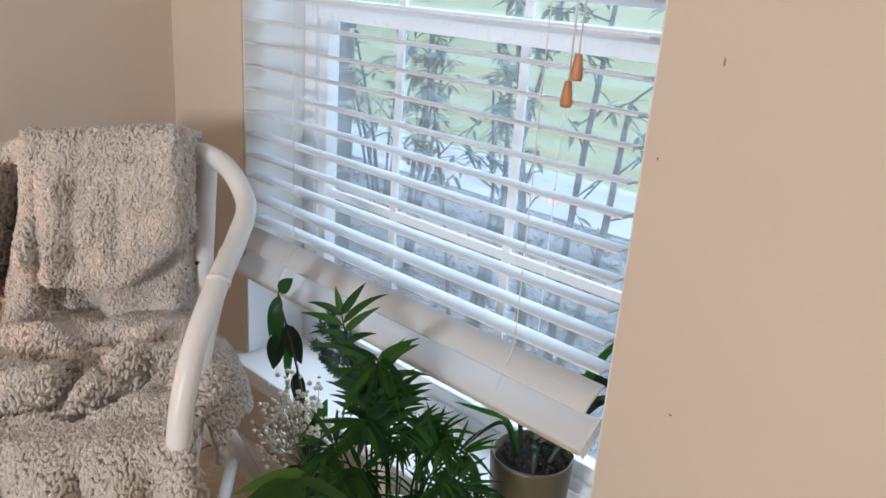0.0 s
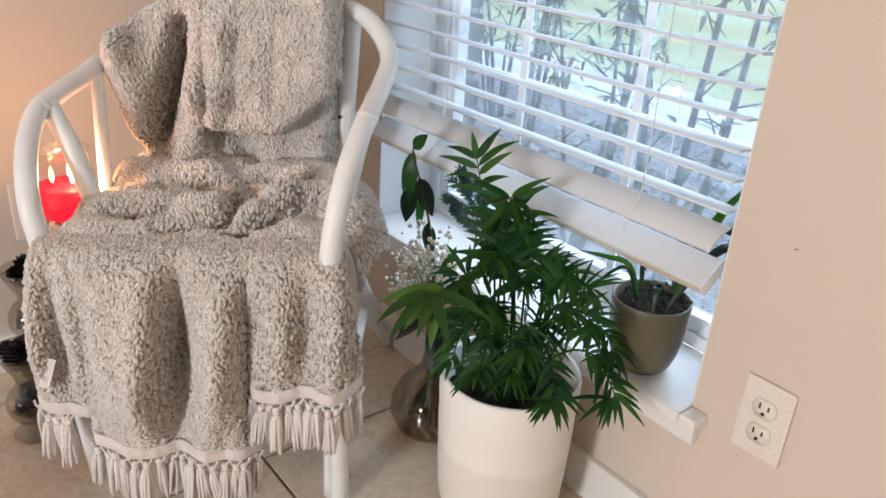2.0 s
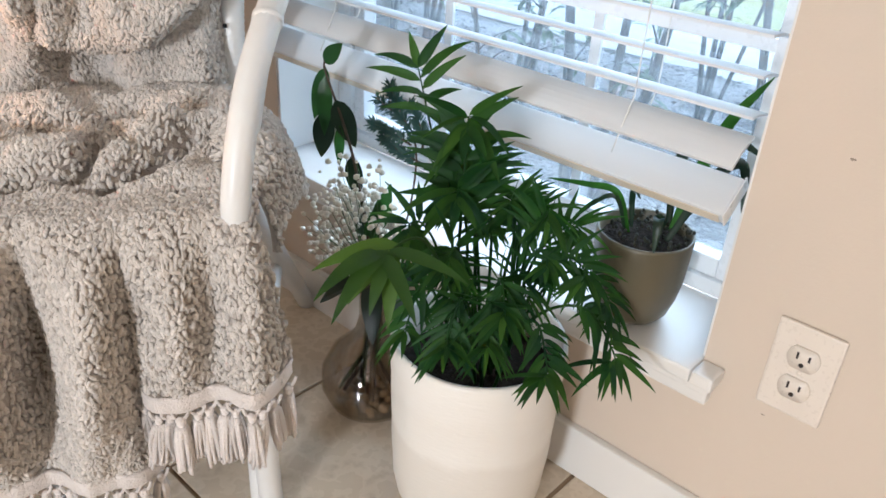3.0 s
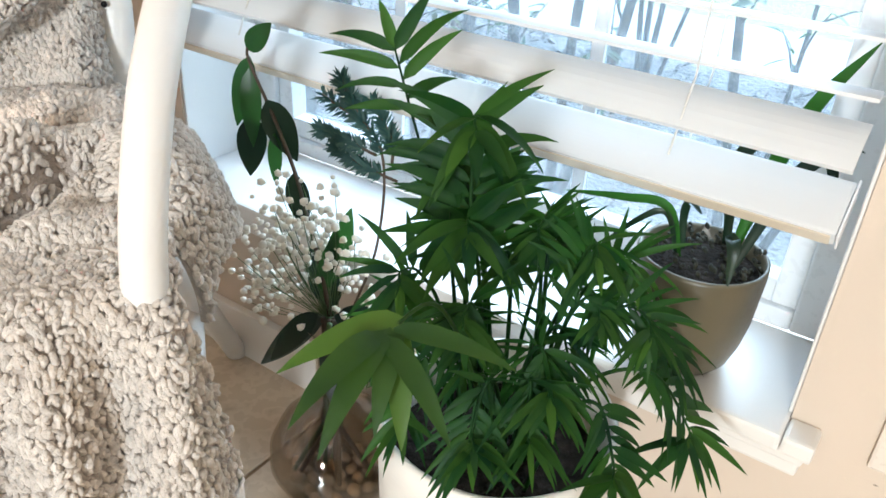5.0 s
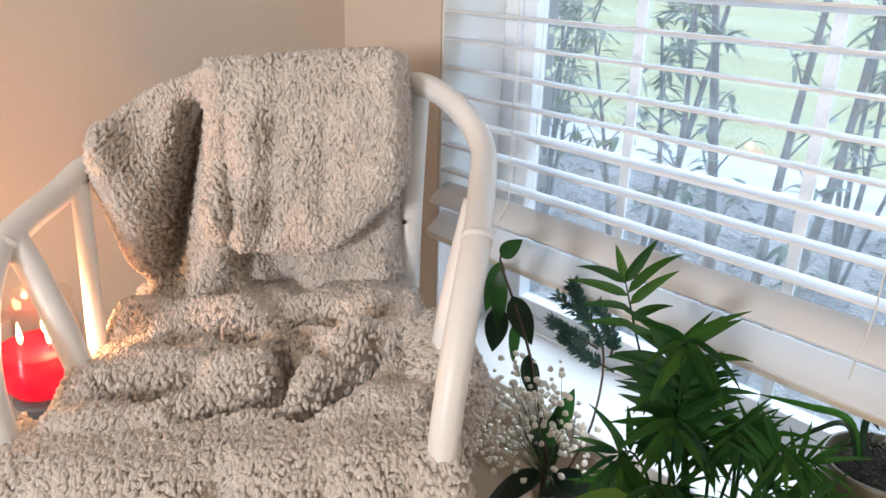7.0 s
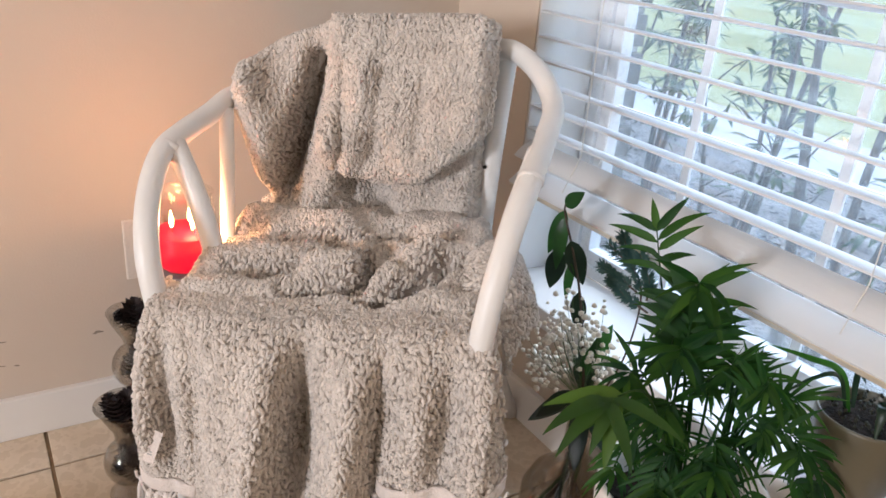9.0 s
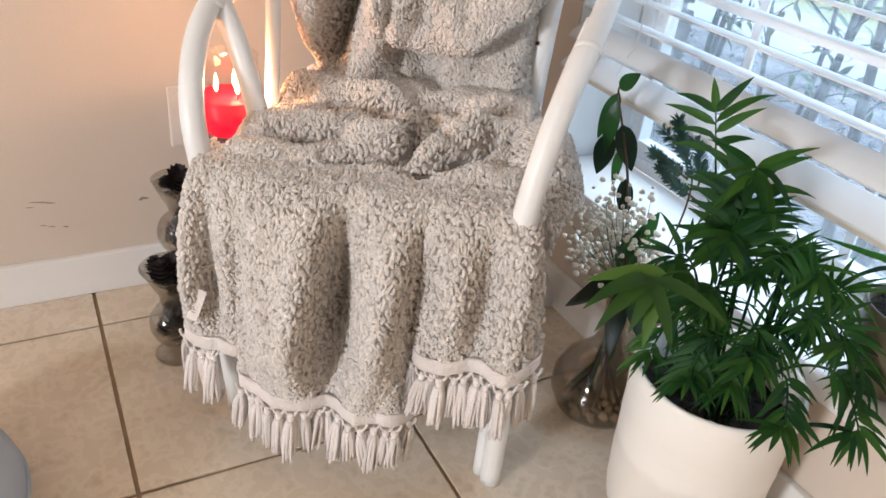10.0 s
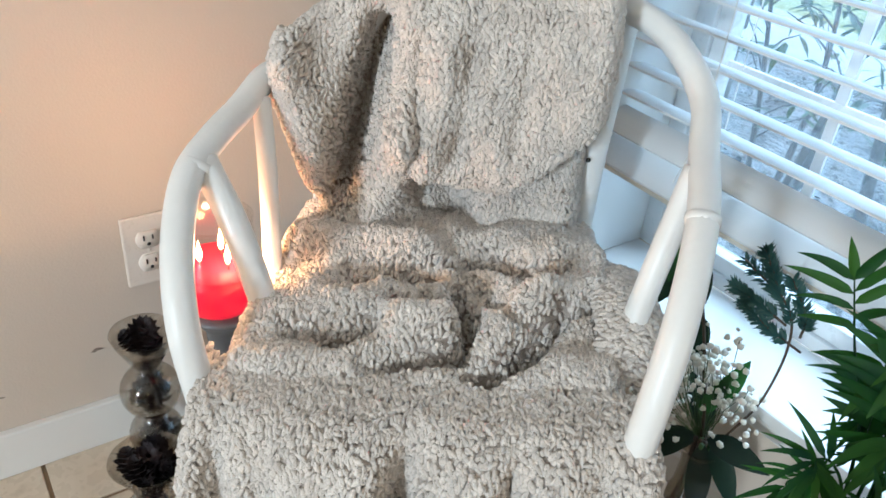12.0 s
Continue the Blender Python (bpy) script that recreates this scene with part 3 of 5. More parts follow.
def fleece(name, P, step, seed, flip=False, thick=0.008):
    """A sheet of cloth over the grid of points P, thickly covered with small curled nubs of wool."""
    r = np.random.RandomState(seed)
    n, m = P.shape[:2]
    ga, gb = np.gradient(P, axis=0), np.gradient(P, axis=1)
    N = np.cross(ga, gb)
    N /= np.linalg.norm(N, axis=2, keepdims=True) + 1e-9
    if flip:
        N = -N
    k = n * m
    V = np.concatenate([P.reshape(-1, 3), (P - N * thick).reshape(-1, 3)])
    idx = np.arange(k).reshape(n, m)
    q = np.stack([idx[:-1, :-1], idx[1:, :-1], idx[1:, 1:], idx[:-1, 1:]], -1).reshape(-1, 4)
    F = q.tolist() + (q[:, ::-1] + k).tolist()
    rim = np.concatenate([idx[:, 0], idx[-1, 1:], idx[::-1, -1][1:], idx[0, ::-1][1:]])
    F += [(int(a), int(b), int(b) + k, int(a) + k) for a, b in zip(rim, rim[1:])]
    mesh_part(name, V.tolist(), F, M_KNIT, blanket)
    # the nubs: jittered rows over the sheet
    wide = np.linalg.norm(np.diff(P[:, m // 2], axis=0), axis=1).sum()
    tall = np.linalg.norm(np.diff(P[n // 2], axis=0), axis=1).sum()
    ca, cb = max(2, int(wide / 0.0050)), max(2, int(tall / 0.0064))
    A, B = np.meshgrid((np.arange(ca) + 0.5) / ca, (np.arange(cb) + 0.5) / cb, indexing="ij")
    A = np.clip(A + r.uniform(-0.55, 0.55, A.shape) / ca, 0, 1).ravel()
    B = np.clip(B + r.uniform(-0.55, 0.55, B.shape) / cb, 0, 1).ravel()
    fa, fb = A * (n - 1), B * (m - 1)
    ia, ib = np.minimum(fa.astype(int), n - 2), np.minimum(fb.astype(int), m - 2)
    fa, fb = (fa - ia)[:, None], (fb - ib)[:, None]

    def between(G):
        return (G[ia, ib] * (1 - fa) + G[ia + 1, ib] * fa) * (1 - fb) + (G[ia, ib + 1] * (1 - fa) + G[ia + 1, ib + 1] * fa) * fb

    c, nn = between(P), between(N)
    nn = nn / (np.linalg.norm(nn, axis=1, keepdims=True) + 1e-9)
    ta = between(gb)
    ta = ta / (np.linalg.norm(ta, axis=1, keepdims=True) + 1e-9)
    tb = np.cross(nn, ta)
    count = len(c)
    th = r.normal(0, 0.5, count)[:, None]
    t1, t2 = ta * np.cos(th) + tb * np.sin(th), tb * np.cos(th) - ta * np.sin(th)
    size = r.uniform(0.75, 1.2, count)[:, None]
    long, short, high = size * r.uniform(0.0038, 0.0066, (count, 1)), size * r.uniform(0.0022, 0.0031, (count, 1)), size * r.uniform(0.0022, 0.0042, (count, 1))
    bend = r.uniform(-0.5, 0.5, (count, 1))
    W = BALL_V[None] * (1 + 0.16 * np.sin(BALL_V[None] * 4.0 + r.uniform(0, 6.28, (count, 1, 3))).sum(-1, keepdims=True) * 0.6)
    x, y, z = W[..., 0], W[..., 1] + bend * W[..., 0] ** 2, W[..., 2]
    at = c[:, None] + nn[:, None] * (0.0015 + (z * high))[..., None] + t1[:, None] * (x * long)[..., None] + t2[:, None] * (y * short)[..., None]
    nv = len(BALL_V)
    faces = (BALL_F[None] + (np.arange(count) * nv)[:, None, None]).reshape(-1, 3)
    ob = mesh_part("boucle_face", at.reshape(-1, 3).tolist(), faces.tolist(), M_FLEECE, blanket)
    ob["kind"] = "stuff"
    return ob


def bump2(u, z, u0, z0, su, sz):
    return np.exp(-((u - u0) / su) ** 2 - ((z - z0) / sz) ** 2)


def ridge(u, v, u0, v0, u1, v1, w):
    """A soft ridge along a line, fading at its ends."""
    du, dv = u1 - u0, v1 - v0
    L2 = du * du + dv * dv
    t = np.clip(((u - u0) * du + (v - v0) * dv) / L2, 0, 1)
    d = np.hypot(u - u0 - t * du, v - v0 - t * dv)
    return np.exp(-(d / w) ** 2)


STEP = 0.006


def grid(wide, tall):
    n, m = int(wide / STEP), int(tall / STEP)
    return np.meshgrid(np.linspace(0, 1, n), np.linspace(0, 1, m), indexing="ij")


def front_flap(seed, uL0, uR0, uL1, uR1, hemL, hemR, depth, pleat, top_v=0.06):
    """A flap that runs over the front edge of the seat and hangs to its hem. Upper and lower left and right ends, hem heights, and its pleats."""
    A, B = grid(max(uR0 - uL0, uR1 - uL1), 0.52 - min(hemL, hemR))
    hem = hemL + (hemR - hemL) * A
    # along the flap: from on the seat, round the edge, down to the hem
    s = B * (0.085 + (0.43 - hem))
    flat = 0.055
    rad = 0.03
    arc = rad * math.pi / 2
    v = np.where(s < flat, top_v - s, np.where(s < flat + arc, top_v - flat - rad * np.sin(np.clip(s - flat, 0, arc) / rad), top_v - flat - rad))
    z = np.where(s < flat, 0.452, np.where(s < flat + arc, 0.452 - rad + rad * np.cos(np.clip(s - flat, 0, arc) / rad), 0.452 - rad - (s - flat - arc)))
    down = np.clip((0.44 - z) / (0.44 - 0.12), 0, 1)
    lw = down ** 0.8
    u = (uL0 + (uR0 - uL0) * A) * (1 - lw) + (uL1 + (uR1 - uL1) * A) * lw
    calm = 1 - 0.72 * np.clip((B - 0.70) / 0.30, 0, 1)
    v = v + depth * lw + 1.75 * calm * pleat(u, z) * (0.25 + 0.75 * np.clip((0.45 - z) / 0.16, 0, 1)) * np.clip((0.47 - z) / 0.04, 0, 1) + 0.004 * waves(u, z, seed, 8, 2, 8) + 0.0055 * waves(u * 2.2, z * 0.3, seed + 1, 8, 4, 10) * np.clip((0.45 - z) / 0.1, 0, 1)
    # edges turn in
    edge = np.minimum(A, 1 - A) * (uR1 - uL1)
    v = v + 0.022 * np.clip(1 - edge / 0.02, 0, 1) ** 2
    P = np.stack([u, v, z], -1)
    fleece("fabric", P, STEP, seed, flip=True)
    return P


def pl_mid(u, z):
    sway = 0.062 * (0.40 - z)
    return -0.022 * np.exp(-((u + 0.090) / 0.045) ** 2) - 0.020 * np.exp(-((u + 0.055 + sway) / 0.018) ** 2) + 0.034 * np.exp(-((u + 0.016 + sway) / 0.019) ** 2) - 0.036 * np.exp(-((u - 0.042 + 0.11 * (0.33 - z)) / 0.024) ** 2) + 0.020 * np.exp(-((u - 0.086) / 0.016) ** 2) + 0.014 * np.exp(-((u + 0.142) / 0.012) ** 2)


def pl_right(u, z):
    return -0.022 * np.exp(-((u - 0.125) / 0.022) ** 2) + 0.012 * np.exp(-((u - 0.165) / 0.018) ** 2) - 0.018 * np.exp(-((u - 0.205) / 0.022) ** 2) + 0.004 * np.exp(-((u - 0.235) / 0.012) ** 2)


def pl_left(u, z):
    return -0.012 * np.exp(-((u + 0.222) / 0.016) ** 2) + 0.014 * np.exp(-((u + 0.19) / 0.014) ** 2) - 0.008 * np.exp(-((u + 0.165) / 0.014) ** 2)


FL = front_flap(11, -0.215, -0.13, -0.252, -0.150, 0.185, 0.180, 0.012, pl_left, 0.07)
FM = front_flap(21, -0.165, 0.115, -0.156, 0.095, 0.142, 0.130, -0.008, pl_mid)
FR = front_flap(31, 0.075, 0.215, 0.083, 0.260, 0.238, 0.254, -0.022, pl_right)

# over the seat
A, B = grid(0.45, 0.36)
uL, uR = -0.212 + 0.035 * B, 0.205 + 0.0 * B
u = uL + (uR - uL) * A
v = 0.035 + 0.30 * B
z = 0.448 + 0.030 * np.clip(B / 0.8, 0, 1) + 0.008 * waves(u, v, 5, 8, 2, 7) + (0.004 + 0.003 * np.clip((v - 0.10) / 0.08, 0, 1)) * waves(u, v, 6, 12, 8, 18)
for r in ((0.19, 0.205, 0.115, 0.165, 0.028, 0.036), (0.115, 0.165, 0.060, 0.095, 0.030, 0.026), (-0.03, 0.125, 0.010, 0.130, 0.034, 0.026), (-0.15, 0.150, -0.06, 0.165, 0.028, 0.036),
          (-0.15, 0.245, -0.03, 0.245, 0.030, 0.030), (0.10, 0.250, 0.19, 0.265, 0.026, 0.030), (0.11, 0.060, 0.17, 0.090, 0.020, 0.040), (-0.13, 0.055, -0.06, 0.060, 0.018, 0.036), (0.0, 0.060, 0.0, 0.05, 0.014, 0.026)):
    z = z + 0.78 * r[4] * ridge(u, v, *r[:4], r[5])
for r in ((0.205, 0.190, 0.139, 0.155, 0.034, 0.011), (0.139, 0.155, 0.096, 0.095, 0.050, 0.011), (0.096, 0.095, 0.049, 0.058, 0.054, 0.011), (0.049, 0.058, 0.022, 0.042, 0.026, 0.011),
          (0.032, 0.190, 0.043, 0.145, 0.056, 0.012), (0.043, 0.145, 0.030, 0.095, 0.058, 0.012), (0.030, 0.095, -0.023, 0.076, 0.054, 0.011), (-0.023, 0.076, -0.060, 0.066, 0.022, 0.011),
          (-0.14, 0.105, -0.093, 0.098, 0.028, 0.012), (-0.093, 0.100, -0.055, 0.130, 0.036, 0.012), (0.046, 0.245, 0.118, 0.212, 0.044, 0.012), (-0.09, 0.205, 0.00, 0.218, 0.028, 0.013),
          (0.062, 0.185, 0.082, 0.130, 0.022, 0.007), (-0.010, 0.180, 0.008, 0.150, 0.022, 0.007), (-0.045, 0.165, -0.012, 0.150, 0.020, 0.007), (0.100, 0.190, 0.150, 0.215, 0.020, 0.007), (-0.115, 0.175, -0.070, 0.190, 0.016, 0.007), (0.020, 0.235, 0.055, 0.200, 0.022, 0.008)):
    z = z - r[4] * ridge(u, v, *r[:4], r[5])
z = z - 0.05 * np.clip(1 - np.minimum(A, 1 - A) * 0.42 / 0.03, 0, 1) ** 2 - 0.02 * np.clip(1 - B / 0.12, 0, 1) ** 2
fleece("fabric", np.stack([u, v, z], -1), STEP, 41)

# up the back and over its top
A, B = grid(0.40, 0.44)
zz = np.clip(B / 0.80, 0, 1)
uL = -0.125 - 0.090 * np.clip((zz - 0.05) / 0.70, 0, 1) + 0.02 * np.clip((zz - 0.8) / 0.2, 0, 1)
u = uL + (0.176 - uL) * A
ztop = 0.762 - 0.085 * np.clip((-0.055 - u) / 0.16, 0, 1) ** 0.9 + 0.004 * waves(u, u * 0, 8, 6, 3, 12)
roll = np.clip((B - 0.80) / 0.20, 0, 1)
z = 0.43 + (ztop - 0.43) * zz - 0.07 * np.clip(roll - 0.35, 0, 1) ** 1.5
base = 0.325 + 0.035 * zz
d = 0.052 * ridge(u, z, -0.185, 0.68, -0.122, 0.47, 0.027) + 0.028 * bump2(u, z, -0.200, 0.655, 0.035, 0.05) - 0.095 * ridge(u, z, -0.080, 0.695, -0.120, 0.51, 0.018) \
    + 0.052 * ridge(u, z, -0.040, 0.600, -0.070, 0.490, 0.034) + 0.045 * ridge(u, z, -0.048, 0.60, -0.040, 0.76, 0.020) - 0.030 * ridge(u, z, 0.036, 0.450, 0.004, 0.530, 0.030) \
    + 0.016 * bump2(u, z, 0.11, 0.49, 0.06, 0.07) + 0.010 * ridge(u, z, 0.062, 0.45, 0.055, 0.53, 0.016) - 0.012 * ridge(u, z, -0.02, 0.46, -0.03, 0.53, 0.012) + 0.006 * waves(u, z, 17, 8, 3, 10) + 0.0055 * waves(u * 1.6, z * 0.7, 18, 12, 7, 17)
v = base - d + 0.095 * roll ** 1.3
v = v + 0.045 * np.clip(1 - (1 - A) * 0.38 / 0.03, 0, 1) ** 2 + 0.035 * np.clip(1 - A * 0.38 / 0.02, 0, 1) ** 2
fleece("fabric", np.stack([u, v, z], -1), STEP, 51)

# the folded layer that hangs from the top over the back
A, B = grid(0.24, 0.30)
u = -0.062 + 0.246 * A
edge = 0.530 + 0.085 * np.clip((u - 0.05) / 0.125, 0, 1) ** 1.6 + 0.012 * np.clip((0.02 - u) / 0.07, 0, 1)
tt = np.clip((B - 0.14) / 0.86, 0, 1)
crest = 0.764 + 0.020 * A
z = crest + (edge - crest) * tt ** 1.05
roll = np.clip(1 - B / 0.14, 0, 1)
z = z - 0.02 * roll ** 2 - 0.022 * np.clip(1 - (1 - A) * 0.246 / 0.035, 0, 1) ** 2 * (1 - tt)
v = 0.316 - 0.038 * np.sin(math.pi * np.clip(tt, 0, 1) ** 0.8 * 0.9) * (0.6 + 0.4 * np.sin(math.pi * A)) + 0.10 * roll + 0.020 * (1 - tt) ** 2 - 0.012 * tt ** 2 + 0.03 * np.clip((tt - 0.93) / 0.07, 0, 1) ** 2 + 0.005 * waves(u, z, 23, 8, 3, 9) + 0.0045 * waves(u * 1.6, z * 0.7, 24, 12, 7, 17) \
    - 0.012 * ridge(u, z, -0.020, 0.56, -0.008, 0.72, 0.016) + 0.013 * ridge(u, z, 0.016, 0.58, 0.024, 0.70, 0.010) + 0.012 * ridge(u, z, -0.042, 0.54, -0.036, 0.70, 0.010) + 0.010 * ridge(u, z, 0.075, 0.60, 0.085, 0.72, 0.012)
v = v + 0.05 * np.clip(1 - (1 - A) * 0.23 / 0.025, 0, 1) ** 2 + 0.035 * np.clip(1 - A * 0.23 / 0.02, 0, 1) ** 2
fleece("fabric", np.stack([u, v, z], -1), STEP, 61, flip=True)

# what spills out under the right arm
A, B = grid(0.20, 0.19)
v = 0.09 + 0.19 * A
a = B * 0.16
u = 0.17 + np.where(a < 0.09, a, 0.09 + 0.035 * np.sin(np.clip((a - 0.09) / 0.07, 0, 1) * math.pi / 2)) * (0.52 + 0.30 * np.sin(math.pi * A))
z = 0.462 + 0.012 * np.sin(B * 5) - 0.075 * np.clip((B - 0.45) / 0.55, 0, 1) ** 1.5 + 0.008 * waves(u, v, 29, 8, 4, 12) + 0.02 * np.sin(math.pi * A)
z = z - 0.03 * np.clip(1 - np.minimum(A, 1 - A) * 0.19 / 0.03, 0, 1) ** 2
fleece("fabric", np.stack([u, v, z], -1), STEP, 71, flip=True)


# hems and tassels
def tassel_mesh(seed):
    r = random.Random(seed)
    bm = bmesh.new()
    lathe(bm, [(0, 0.004), (0.0035, 0.003), (0.0048, 0), (0.0036, -0.0045), (0.0030, -0.008)], 10)
    for k in range(22):
        a, q = r.uniform(0, 6.28), r.uniform(0.2, 1) ** 0.5
        x, y = math.cos(a) * q, math.sin(a) * q
        ln = 0.056 * r.uniform(0.8, 1.08)
        p = [Vector((x * 0.0025, y * 0.0025, -0.006)), Vector((x * 0.0065, y * 0.006, -0.018)), Vector((x * 0.0080, y * 0.007, -ln * 0.7)), Vector((x * 0.0078 + r.uniform(-1, 1) * 0.0015, y * 0.007, -ln))]
        tube(bm, smooth_path(p, 3), lambda t: 0.0030 * (1 - 0.5 * t), 5)
    me = bpy.data.meshes.new("tassel")
    bm.to_mesh(me)
    bm.free()
    me.materials.append(M_FRINGE)
    me.polygons.foreach_set("use_smooth", [True] * len(me.polygons))
    return me


TASSELS = [tassel_mesh(s) for s in range(4)]
rt = random.Random(12)
for P, count, span in ((FL, 5, 0.62), (FM, 16, 1.0), (FR, 12, 1.0)):
    line = [Vector(p) for p in P[:, -1, :]]
    # woven band along the hem
    V, F = [], []
    k = len(line)
    for i, p in enumerate(line):
        wob = 0.0012 * math.sin(i * 1.9) + 0.0008 * math.sin(i * 0.7)
        V += [p + Vector((0, -0.0080 - wob, 0.013)), p + Vector((0, -0.0092 - wob, 0.011)), p + Vector((0, -0.0092 - wob, -0.006)), p + Vector((0, -0.0075, -0.008)), p + Vector((0, -0.004, -0.007)), p + Vector((0, -0.004, 0.013))]
    for i in range(k - 1):
        for j in range(6):
            a, b = i * 6 + j, i * 6 + (j + 1) % 6
            F.append((a, b, b + 6, a + 6))
    mesh_part("hem_band", [tuple(q) for q in V], F, M_FRINGE, blanket, "ivory woven hem band")
    for i in range(count):
        p = line[int((i + 0.5 + rt.uniform(-0.2, 0.2)) / count * span * (k - 1))]
        o = new("tassel", rt.choice(TASSELS))
        o.parent = blanket
        drop = rt.uniform(0.016, 0.021)
        sc = rt.uniform(1.12, 1.34)
        o.matrix_basis = Matrix.Translation(p + Vector((0, -0.004 + rt.uniform(-0.003, 0.002), -drop))) @ pose(0, 0, 0, rt.uniform(-8, 8), rt.uniform(-9, 9), rt.uniform(0, 360)) @ Matrix.Scale(sc, 4)
        bm = bmesh.new()
        for s in (-1, 1):
            tube(bm, smooth_path([p + Vector((s * 0.009, -0.004, -0.006)), p + Vector((s * 0.006, -0.006, -0.014)), p + Vector((0, -0.004, -drop))], 3), 0.0021, 6)
        part("knotted_cord", bm, M_FRINGE, blanket)


# care label sewn to the hem
tagp = FL[int(FL.shape[0] * 0.36), int(FL.shape[1] * 0.71)]
lab = box("care_label", (-0.0075, -0.0008, -0.050), (0.0075, 0.0008, 0.0), M_FRINGE, blanket, 0, "small white sewn care label")
lab.matrix_basis = Matrix.Translation((tagp[0], tagp[1] - 0.016, tagp[2])) @ pose(0, 0, 0, -4, 18, 0)
for k in range(2):
    box("print_bar", (-0.0035, -0.0013, -0.038 + k * 0.004), (0.0025 - 0.001 * k, -0.0009, -0.0365 + k * 0.004), M_BAR, lab, 0)

# ---- potted palm ----
def pot_glaze():
    """Cream ceramic, slightly darker below an uneven line."""
    m = surface("cream_ceramic_darker_below", (0.80, 0.75, 0.68), (0.84, 0.80, 0.74), 0.42, 5.0, 70.0, 0.35, 0.0015, (1, 1, 4))
    nt = m.node_tree
    b = nt.nodes["Principled BSDF"]
    old = b.inputs["Base Color"].links[0].from_socket
    co = nt.nodes.new("ShaderNodeTexCoord").outputs["Object"]
    sep = nt.nodes.new("ShaderNodeSeparateXYZ")
    link(nt, co, sep.inputs[0])
    add = nt.nodes.new("ShaderNodeMath")
    add.operation = "MULTIPLY_ADD"
    link(nt, noise_tex(nt, co, 9.0, 3.0), add.inputs[0])
    add.inputs[1].default_value = 0.07
    link(nt, sep.outputs["Z"], add.inputs[2])
    link(nt, mix_col(nt, ramp(nt, add.outputs[0], 0.180, 0.192), (0.75, 0.70, 0.63), old), b.inputs["Base Color"])
    return m


PX, PY = 0.857, -0.158
palm = empty("potted_palm", pose(PX, PY, 0), "green parlour palm in a cream ceramic pot on the floor", "plant")
bm = bmesh.new()
lathe(bm, [(0, 0.022), (0.072, 0.022), (0.088, 0.028), (0.097, 0.042), (0.101, 0.065), (0.1015, 0.08), (0.102, 0.095), (0.103, 0.11), (0.104, 0.125), (0.105, 0.15), (0.1055, 0.17), (0.106, 0.185), (0.1065, 0.20), (0.107, 0.22), (0.1078, 0.24), (0.1088, 0.275), (0.1075, 0.280), (0.1035, 0.280), (0.102, 0.274), (0.1005, 0.23), (0.095, 0.20)], 56)
for v in bm.verts:
    wob = 1 + 0.009 * noise.noise(v.co * 22) + 0.004 * math.sin(v.co.z * 420)
    v.co.x, v.co.y = v.co.x * wob * 0.98, v.co.y * wob * 0.98
part("pot", bm, pot_glaze(), palm, "cream ribbed ceramic pot")
for k in range(3):
    a = 2 * math.pi * k / 3 + 0.5
    bm = bmesh.new()
    lathe(bm, [(0, 0), (0.012, 0), (0.016, 0.012), (0.018, 0.026), (0, 0.026)], 14, (0.066 * math.cos(a), 0.066 * math.sin(a), 0))
    part("foot", bm, M_POT, palm)
bm = bmesh.new()
lathe(bm, [(0, 0.236), (0.03, 0.238), (0.06, 0.233), (0.085, 0.236), (0.0965, 0.230)], 40)
for v in bm.verts:
    v.co.z += 0.006 * noise.noise(v.co * 60)
part("soil", bm, M_SOIL, palm, "dark potting soil")


